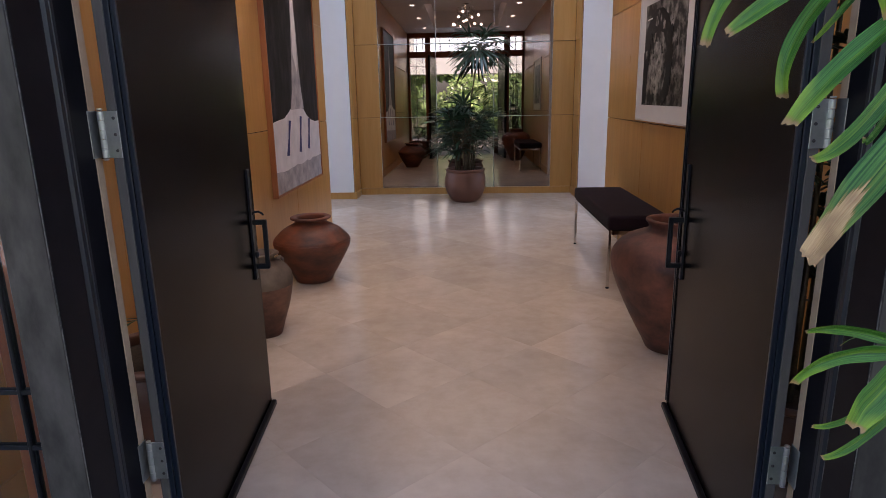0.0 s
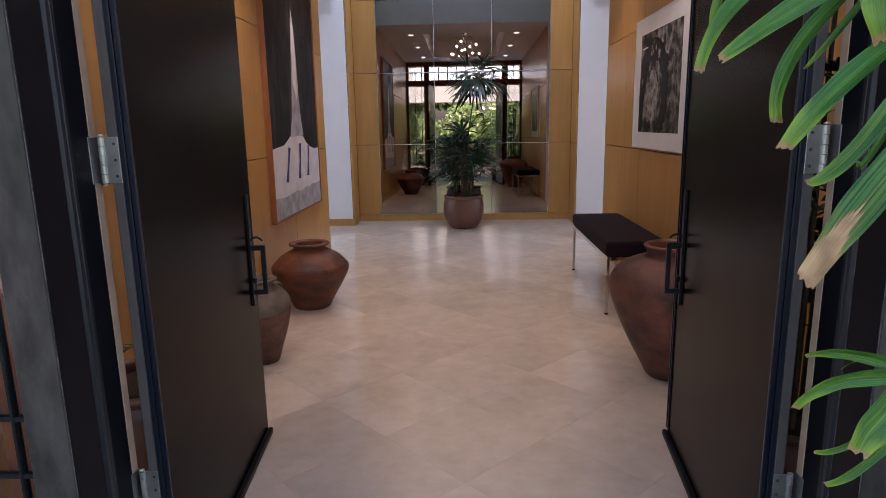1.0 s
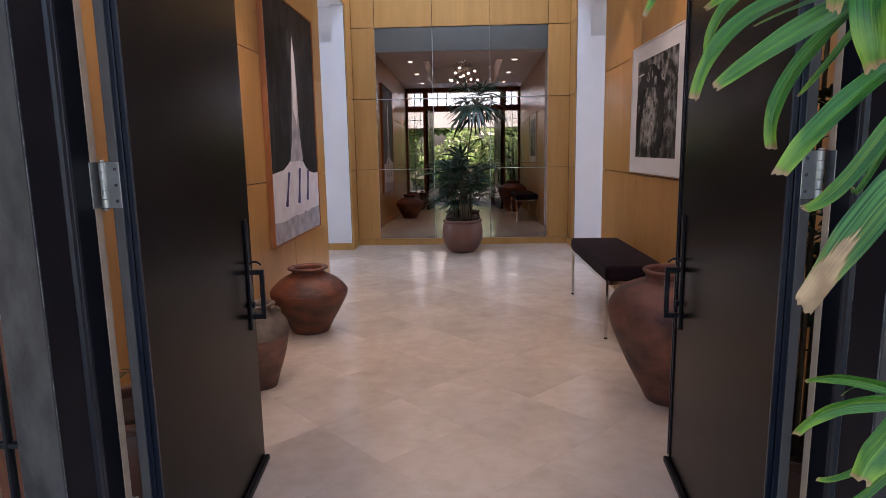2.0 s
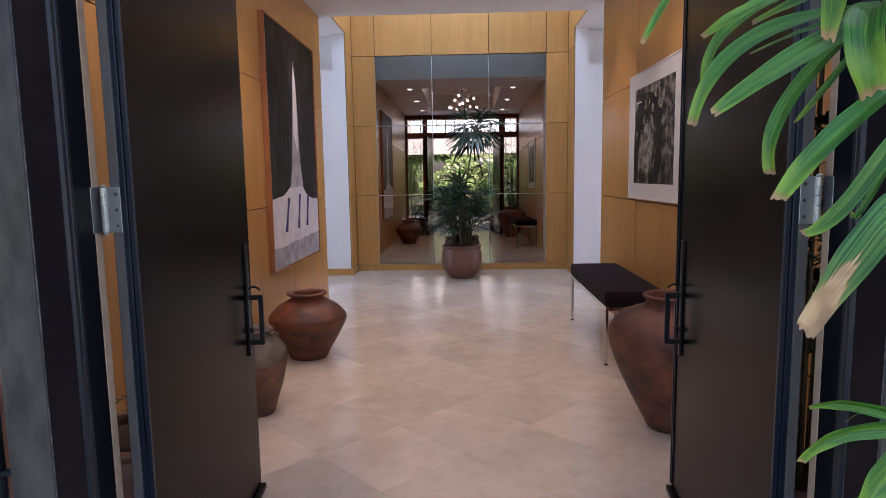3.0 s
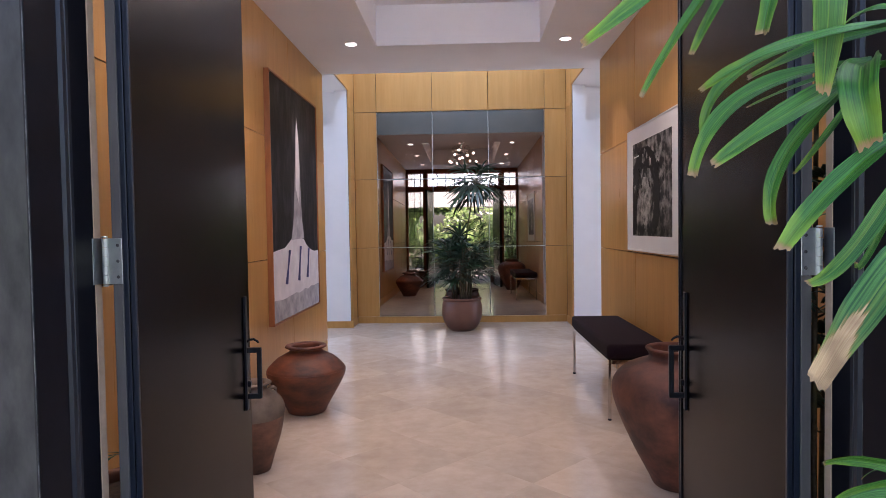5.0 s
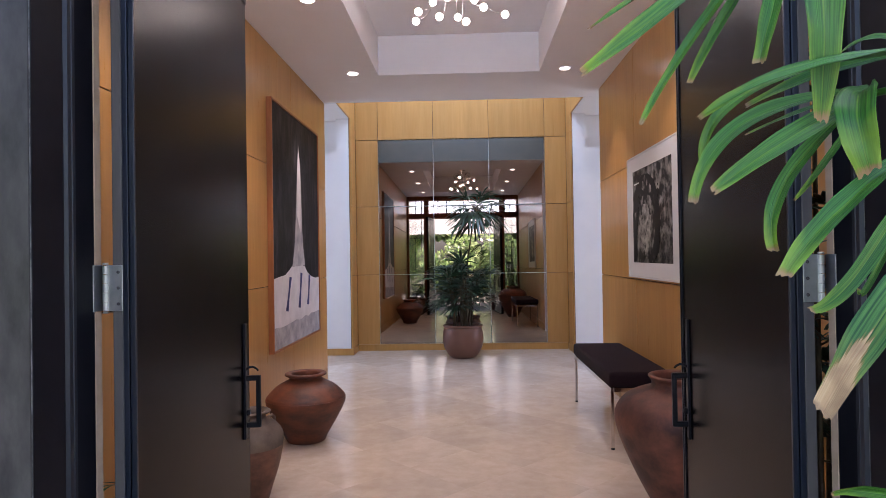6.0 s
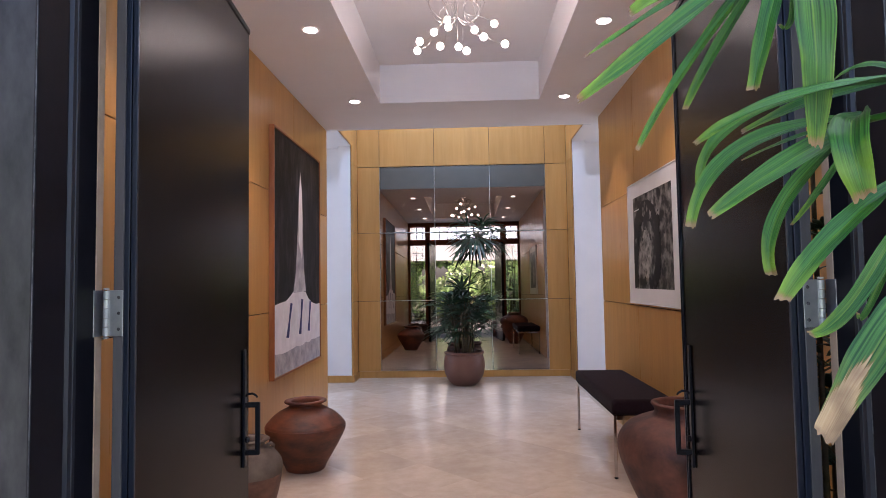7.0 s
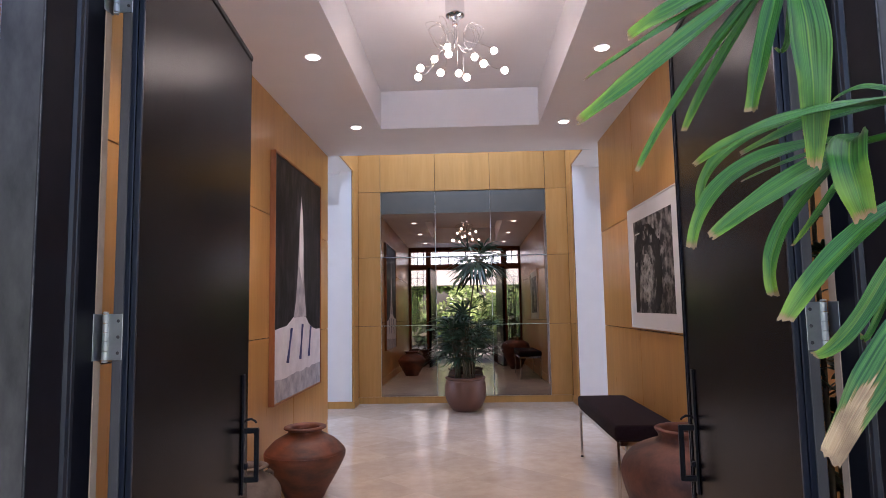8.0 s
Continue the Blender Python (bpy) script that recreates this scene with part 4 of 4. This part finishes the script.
def blade(bm, base, ctrl, tip, width, along=10, across=4, fold=0.25, wither=False, side=None, blunt=0.55, twist=0.0):
    """One pleated palm leaf segment, from base over ctrl to tip, widest in the middle and cut off ragged at the tip."""
    base, ctrl, tip = Vector(base), Vector(ctrl), Vector(tip)
    uv = bm.loops.layers.uv.verify()
    shift = 3.0 * (int(abs(tip.x * 7919 + tip.y * 3571 + tip.z * 6271)) % 97)
    rows = []
    for i in range(along + 1):
        t = i / along
        p = (1 - t) ** 2 * base + 2 * t * (1 - t) * ctrl + t * t * tip
        d = (2 * (1 - t) * (ctrl - base) + 2 * t * (tip - ctrl)).normalized()
        if side is None:
            u = d.cross(Vector((0, 0, 1)))
            if u.length < 0.15:
                u = d.cross(Vector((0, 1, 0.2)))
        else:
            u = Vector(side) - d * d.dot(Vector(side))
        u.normalize()
        nrm = u.cross(d).normalized()
        if twist:
            a = twist * (t - 0.45)
            u, nrm = u * math.cos(a) + nrm * math.sin(a), nrm * math.cos(a) - u * math.sin(a)
        w = width * min(1.0, 0.22 + 2.3 * t) * (1.0 if t < 0.5 else 1.0 - (1 - blunt) * ((t - 0.5) / 0.5) ** 1.7)
        w *= 1 + 0.035 * math.sin(t * 17 + shift)
        row = []
        for j in range(across + 1):
            f = j / across * 2 - 1
            z = fold * width * (1 - 0.7 * t) * (abs(f) * 0.55 + (0.08 if j % 2 else 0.0)) + 0.03 * width * math.sin(t * 21 + shift + f * 2)
            jag = 0.0
            if i == along:
                jag = width * 0.07 * math.sin(j * j * 1.3 + shift) + width * 0.14 * f * math.sin(shift)
            row.append(bm.verts.new(p + u * (w * 0.5 * f) + nrm * z + d * jag))
        rows.append(row)
    for i in range(along):
        for j in range(across):
            f = bm.faces.new((rows[i][j], rows[i][j + 1], rows[i + 1][j + 1], rows[i + 1][j]))
            f.smooth = True
            f.material_index = 1 if wither else 0
            for lp, (a, b) in zip(f.loops, ((j, i), (j + 1, i), (j + 1, i + 1), (j, i + 1))):
                lp[uv].uv = (0.01 + 0.98 * a / across + shift, b / along)
    return bm


def fan(hub, out, count, length, width, rnd, droop=0.25, spread=150):
    """A palm hand: blades fanned about the direction out, from hub."""
    bm = bmesh.new()
    hub, out = Vector(hub), Vector(out).normalized()
    sidev = out.cross(Vector((0, 0, 1)))
    sidev = sidev.normalized() if sidev.length > 0.1 else Vector((1, 0, 0))
    upv = sidev.cross(out).normalized()
    for k in range(count):
        a = radians(spread * (k / (count - 1) - 0.5) + rnd.uniform(-6, 6))
        d = (out * math.cos(a) + sidev * math.sin(a) + upv * rnd.uniform(-0.12, 0.30)).normalized()
        ln = length * rnd.uniform(0.78, 1.1) * (1 - 0.18 * abs(a))
        tip = hub + d * ln + Vector((0, 0, -droop * ln * rnd.uniform(0.5, 1.6)))
        ctrl = hub + d * ln * 0.55 + Vector((0, 0, 0.05 * ln))
        blade(bm, hub, ctrl, tip, width * rnd.uniform(0.8, 1.15), 5, 2, 0.3, side=upv.cross(d), blunt=0.5)
    return bm


def grow(palm, rnd, px, py, base, top, fans, length, lean, width=0.030, low=0.62, y_limit=None, material=None, rise=(0.4, 1.3)):
    """One cane with its hands of leaves."""
    lx, ly = lean
    pts = [(px + lx * t * t, py + ly * t * t, base + (top - base) * t) for t in (0, 0.2, 0.4, 0.6, 0.8, 1.0)]
    part("cane", tube(pts, 0.0105, 7, taper=0.6), M_CANE, palm, smooth=True)
    for k in range(fans):
        t = low + (1 - low) * (k + 0.5) / fans if fans > 1 else 1.0
        o = Vector((px + lx * t * t, py + ly * t * t, base + (top - base) * t))
        az = rnd.uniform(0, 2 * math.pi)
        stalk = rnd.uniform(0.08, 0.19) * (length / 0.26)
        outv = Vector((math.cos(az), math.sin(az) * 0.75, rnd.uniform(*rise) if t > 0.75 else rnd.uniform(-0.05, 0.6)))
        if y_limit and o.y + outv.y * 0.3 > y_limit:
            outv.y = -abs(outv.y)
        outv.normalize()
        h = o + outv * stalk
        fr = part("frond", fan(h, outv + Vector((0, 0, -0.15)), rnd.randint(6, 9), length * rnd.uniform(0.85, 1.15), width, rnd, 0.28, rnd.uniform(110, 170)), material or M_LEAFDARK, palm)
        part("petiole", tube([o, o + outv * stalk * 0.5 + Vector((0, 0, 0.01)), h], 0.0035, 5), M_CANE, fr)


def planter(x, y, k, label):
    """Round planter with a rolled rim; k scales it. The soil lies in it as a thing of its own."""
    pl = thing("planter", (x, y, 0), label, "planter", "planters")
    prof = smooth_profile([(0.150, 0.0), (0.165, 0.008), (0.208, 0.05), (0.260, 0.15), (0.278, 0.26), (0.268, 0.36), (0.252, 0.405), (0.256, 0.415), (0.268, 0.425), (0.270, 0.440), (0.260, 0.450),
                           (0.236, 0.448), (0.228, 0.430), (0.23, 0.395)], 5)
    prof = [(r * k, z * k) for r, z in prof]
    for pname, run in (("body", prof[:31]), ("rim", prof[30:])):
        bm = lathe(run, 72, 0.004, 5)
        bmesh.ops.delete(bm, geom=[f for f in bm.faces if len(f.verts) > 4 and f.calc_center_median().z > 0.02], context="FACES_ONLY")
        bmesh.ops.translate(bm, vec=(x, y, 0), verts=bm.verts[:])
        part(pname, bm, M_GLAZE, pl, smooth=True)
    soil = thing("soil", (x, y, 0.40 * k), "dark potting soil in the planter", "soil")
    part("surface", lathe([(0.226 * k, 0.397 * k), (0.226 * k, 0.402 * k), (0.12 * k, 0.412 * k), (0.01, 0.416 * k)], 40, cx=x, cy=y), M_SOIL, soil)


def bay_palm(x, y):
    planter(x, y, 0.97, "round brown clay planter before the mirror")
    palm = thing("palm_plant", (x, y, 0.41), "bushy lady palm with dark green fans and thin canes", "potted palm", "lady palms")
    rnd = random.Random(21)
    for k in range(17):
        a = 2 * math.pi * k / 17 + rnd.uniform(-0.2, 0.2)
        r = rnd.uniform(0.03, 0.16)
        grow(palm, rnd, x + r * math.cos(a), y + r * math.sin(a) * 0.8, 0.41, rnd.uniform(0.76, 1.27), rnd.randint(3, 5), 0.31,
             (rnd.uniform(0.0, 0.12) * math.cos(a), rnd.uniform(0.0, 0.08) * math.sin(a)), 0.027, 0.42, 8.55)
    grow(palm, rnd, x + 0.02, y - 0.02, 0.41, 1.98, 14, 0.37, (0.19, -0.05), 0.030, 0.965, 8.55, None, (-0.35, 1.0))


def corner_palm(x, y, k, tops, label, seed, bend=(0, 0)):
    planter(x, y, k, "round brown clay planter in the entry corner")
    palm = thing("corner_palm", (x, y, 0.41 * k), label, "potted palm", "lady palms")
    rnd = random.Random(seed)
    for n, top in enumerate(tops):
        a = 2 * math.pi * n / len(tops)
        grow(palm, rnd, x + 0.06 * math.cos(a), y + 0.06 * math.sin(a), 0.41 * k, top, 5, 0.115, (bend[0] + 0.03 * math.cos(a), bend[1] + 0.04 * math.sin(a)), 0.020, 0.42)


bay_palm(0.09, 8.06)
corner_palm(1.285, 1.98, 0.72, (0.75, 0.95, 1.15, 1.25, 1.45, 1.65, 1.85, 1.95, 2.05), "tall slender lady palm in the corner behind the door", 31)
corner_palm(-1.085, 2.13, 0.92, (0.52, 0.60, 0.66), "short lady palm in the corner behind the door", 32, (0.14, 0.18))


def frond(palm, hub, stalk, blades):
    """A hand of the porch palm: blades are (tip, middle or rise of the middle, width, share of the width left at the tip)."""
    hub = Vector(hub)
    bm = bmesh.new()
    for tip, mid, width, blunt in blades:
        tip = Vector(tip)
        if isinstance(mid, float):
            ctrl = hub.lerp(tip, 0.45) + Vector((0, 0, mid))
        else:
            ctrl = 2 * Vector(mid) - (hub + tip) / 2
        facing = Vector((-0.42 + 0.30 * math.sin(tip.x * 57), -0.66, (0.55 if hub.z > 1.2 else 0.0) + 0.35 * math.sin(tip.z * 43)))
        blade(bm, hub, ctrl, tip, width * 0.80, 28, 8, 0.2 if blunt > 1 else 0.55, blunt > 1, side=(tip - hub).cross(facing), blunt=blunt if blunt < 1 else 0.5, twist=(0.6 if width < 0.05 else 0.12) * math.sin(tip.x * 131 + tip.z * 77))
    ob = part("frond", bm, [M_LEAF, M_WITHER], palm)
    part("petiole", tube([stalk, Vector(stalk).lerp(hub, 0.5) + Vector((0, 0, 0.04)), hub], 0.005, 8), M_LEAF, ob, smooth=True)


def porch_palm(x, y):
    pot = thing("porch_planter", (x, y, 0), "round brown clay planter on the porch", "planter")
    bm = lathe(smooth_profile([(0.13, 0.0), (0.15, 0.01), (0.20, 0.16), (0.215, 0.30), (0.205, 0.36), (0.215, 0.38), (0.205, 0.39), (0.185, 0.385), (0.18, 0.34)], 5), 56, 0.004, 9)
    bmesh.ops.translate(bm, vec=(x, y, 0), verts=bm.verts[:])
    part("body", bm, M_GLAZE, pot, smooth=True)
    part("earth", lathe([(0.178, 0.342), (0.178, 0.348), (0.01, 0.36)], 32, cx=x, cy=y), M_SOIL, pot)
    palm = thing("porch_palm", (x, y, 0.35), "lady palm with broad green leaves and dry clipped tips", "potted palm")
    for k, (dx, dy, top) in enumerate(((0.0, 0.0, 1.85), (0.05, 0.03, 1.62), (-0.04, 0.04, 1.45), (0.03, -0.05, 1.10))):
        part("cane", tube([(x + dx, y + dy, 0.35), (x + dx * 1.2, y + dy, 0.35 + (top - 0.35) * 0.5), (x + dx * 1.5, y + dy * 1.2, top)], 0.012, 8, taper=0.7), M_CANE, palm, smooth=True)
    c = Vector((x, y, 0))
    frond(palm, (0.574, 0.72, 1.789), c + Vector((0, 0, 1.84)), [
        ((0.365, 0.74, 1.698), (0.443, 0.73, 1.740), 0.036, 0.40), ((0.307, 0.74, 1.641), (0.419, 0.72, 1.705), 0.029, 0.40), ((0.289, 0.72, 1.575), (0.411, 0.70, 1.663), 0.039, 0.36),
        ((0.361, 0.71, 1.506), (0.445, 0.71, 1.638), 0.020, 0.45), ((0.434, 0.74, 1.566), (0.484, 0.73, 1.660), 0.019, 0.50), ((0.506, 0.70, 1.577), (0.532, 0.70, 1.680), 0.032, 0.70),
        ((0.595, 0.73, 1.510), (0.590, 0.71, 1.675), 0.057, 0.36), ((0.480, 0.78, 1.683), (0.519, 0.76, 1.728), 0.024, 0.55), ((0.572, 0.76, 1.686), (0.585, 0.75, 1.697), 0.011, 0.40)])
    frond(palm, (0.739, 0.76, 1.604), c + Vector((0, 0, 1.64)), [
        ((0.432, 0.7, 1.51), (0.537, 0.68, 1.558), 0.033, 0.42), ((0.480, 0.82, 1.468), (0.542, 0.80, 1.570), 0.034, 0.40), ((0.675, 0.82, 1.622), (0.714, 0.80, 1.638), 0.022, 0.50),
        ((0.560, 0.86, 1.560), 0.03, 0.024, 0.50)])
    frond(palm, (0.688, 0.77, 1.553), c + Vector((0, 0, 1.52)), [
        ((0.443, 0.76, 1.409), (0.518, 0.77, 1.518), 0.030, 0.55), ((0.457, 0.73, 1.421), (0.562, 0.74, 1.491), 0.036, 0.45), ((0.549, 0.76, 1.343), (0.574, 0.77, 1.442), 0.030, 0.70),
        ((0.607, 0.82, 1.415), (0.642, 0.80, 1.469), 0.012, 0.40), ((0.541, 0.82, 1.510), (0.625, 0.81, 1.543), 0.014, 0.45), ((0.637, 0.70, 1.440), (0.632, 0.715, 1.525), 0.058, 0.62)])
    frond(palm, (0.728, 0.72, 1.479), c + Vector((0.03, 0, 1.42)), [
        ((0.535, 0.71, 1.312), (0.611, 0.71, 1.400), 0.037, 0.62), ((0.572, 0.72, 1.267), (0.638, 0.72, 1.323), 0.027, 0.45), ((0.657, 0.76, 1.292), (0.674, 0.75, 1.315), 0.011, 0.40)])
    frond(palm, (0.650, 0.60, 1.350), c + Vector((0, 0, 1.30)), [
        ((0.515, 0.60, 1.168), 0.03, 0.054, 1.6), ((0.660, 0.60, 1.12), 0.03, 0.022, 0.5)])
    frond(palm, (0.815, 0.77, 0.975), c + Vector((0, 0, 1.00)), [
        ((0.609, 0.75, 1.025), (0.690, 0.76, 1.020), 0.022, 0.5), ((0.596, 0.74, 0.951), (0.675, 0.75, 0.990), 0.029, 0.6), ((0.682, 0.73, 0.889), (0.735, 0.745, 0.950), 0.064, 0.55),
        ((0.648, 0.77, 0.867), (0.715, 0.77, 0.888), 0.014, 0.5), ((0.663, 0.76, 0.820), (0.725, 0.76, 0.862), 0.018, 0.5), ((0.672, 0.77, 0.995), (0.730, 0.775, 1.010), 0.012, 0.3)])


porch_palm(0.98, 0.62)

# ---------------------------------------------------------------- outdoors
structure("ground", box(-400, 400, -800, 800, -0.30, -0.035), M_GROUND, "garden ground reaching the horizon", "ground")
structure("pavement", box(-6, 6, -2.6, YO, -0.030, -0.012, 0.003), M_DARK_PAVING, "porch paving, kept dark to dim reflections", "pavement")
structure("road", box(-14, 14, -9.2, -2.603, -0.030, -0.014, 0.003), M_PAVE, "pale concrete drive across the garden", "road")
structure("porch_roof", box(-6, 6, -9.0, -6.201, 3.65, 3.80), M_PAINT, "white soffit over the porch", "roof")
structure("porch_beam", box(-6, 6, -6.2, -5.95, 2.43, 3.80), M_BEAM, "white beam at the edge of the porch roof", "beam")
structure("facade", box(-6, XL - 0.302, YO, YO + 0.25, -0.03, 3.4), M_PAINT, "plain white house wall beside the entry", "wall")
structure("facade_east", box(XR + 0.302, 6, YO, YO + 0.25, -0.03, 3.4), M_PAINT, "plain white house wall beside the entry", "wall")
# unseen; its assumed height keeps the sun off the porch
structure("facade_top", box(-6, 6, YO, YO + 0.25, 3.402, 4.0), M_PAINT, "plain white house wall above the entry, out of view", "wall")


def leaf_mass(name, x0, x1, y0, y1, z0, z1, count, size, seed, label):
    """Garden shrubs: many small leaves in uneven clumps."""
    rnd = random.Random(seed)
    clumps = [(rnd.uniform(x0, x1), rnd.uniform(y0, y1), rnd.uniform(z0, z1 * 0.85), rnd.uniform(0.35, 0.9)) for _ in range(150)]
    verts, faces = [], []
    for _ in range(count):
        cx, cy, cz, r = rnd.choice(clumps)
        d = Vector((rnd.gauss(0, 1), rnd.gauss(0, 1), rnd.gauss(0, 1))).normalized() * r * rnd.uniform(0.6, 1.0)
        p = Vector((cx, cy, max(cz + d.z, 0.02))) + Vector((d.x, d.y, 0))
        q = Euler((-0.75 + rnd.uniform(-0.8, 0.8), rnd.uniform(-0.9, 0.9), 0)).to_matrix() @ Euler((0, 0, rnd.uniform(0, 6.3))).to_matrix()
        s = size * rnd.uniform(0.6, 1.4)
        k = len(verts)
        for u, v in ((-0.5, 0), (0, -0.28), (0.6, 0), (0, 0.28)):
            verts.append(p + q @ Vector((u * s, v * s, 0)))
        faces.append((k, k + 1, k + 2, k + 3))
    me = bpy.data.meshes.new(name)
    me.from_pydata(verts, [], faces)
    me.materials.append(M_HEDGE)
    return tagged(new(name, me), label, "shrubs", "", "stuff")


leaf_mass("garden_shrubs", -15, 15, -12.5, -9.3, 0.0, 3.3, 36000, 0.19, 3, "sunlit green garden shrubs across the drive")
leaf_mass("garden_trees", -26, 26, -19, -14, 0.5, 6.5, 26000, 0.42, 5, "tall green garden trees beyond the shrubs")

# ---------------------------------------------------------------- floor: travertine squares laid on the diagonal
floor = thing("floor", (0, 0, 0), "polished beige travertine squares laid diagonally", "floor", "", "structure")
part("floor_bed", box(-4.7, 4.9, YO, YB + 0.06, -0.08, -0.0009), M_GROUT, floor, "narrow grout")
DIAG = 0.712
SIDE = DIAG / math.sqrt(2)


def clip(poly, axis, limit, keep_more):
    out = []
    for k in range(len(poly)):
        a, b = poly[k], poly[(k + 1) % len(poly)]
        ina = a[axis] >= limit if keep_more else a[axis] <= limit
        inb = b[axis] >= limit if keep_more else b[axis] <= limit
        if ina:
            out.append(a)
        if ina != inb:
            t = (limit - a[axis]) / (b[axis] - a[axis])
            out.append((a[0] + (b[0] - a[0]) * t, a[1] + (b[1] - a[1]) * t))
    return out


def tile_mesh(poly):
    bm = bmesh.new()
    top = [bm.verts.new((x, y, 0.0)) for x, y in poly]
    low = [bm.verts.new((x, y, -0.0034)) for x, y in poly]
    bm.faces.new(top)
    for k in range(len(poly)):
        j = (k + 1) % len(poly)
        bm.faces.new((top[j], top[k], low[k], low[j]))
    bmesh.ops.recalc_face_normals(bm, faces=bm.faces[:])
    me = bpy.data.meshes.new("tile")
    bm.to_mesh(me)
    bm.free()
    me.materials.append(M_TRAV)
    return me


hd = DIAG / 2 - 0.0004
whole = tile_mesh([(-hd, 0), (0, -hd), (hd, 0), (0, hd)])
for i in range(-14, 15):
    for j in range(-6, 20):
        if (i + j) % 2:
            continue
        cx, cy = 0.122 + i * DIAG / 2, 2.768 + (j + 1) * DIAG / 2
        poly = [(cx - hd, cy), (cx, cy - hd), (cx + hd, cy), (cx, cy + hd)]
        inner = cy < 6.2
        x0, x1 = (XL - 0.01, XR + 0.01) if inner else (-4.6, 4.8)
        cut = poly
        for axis, limit, more in ((0, x0, True), (0, x1, False), (1, YO, True), (1, YB, False)):
            cut = clip(cut, axis, limit, more) if cut else cut
        if len(cut) < 3:
            continue
        if len(cut) == 4 and all(abs(a[0] - b[0]) + abs(a[1] - b[1]) < 1e-6 for a, b in zip(cut, poly)):
            me = whole
        else:
            me = tile_mesh([(a - cx, b - cy) for a, b in cut])
        ob = new("tile", me)
        ob.parent = floor
        ob.location = (cx, cy, random.uniform(-0.0002, 0.0002))
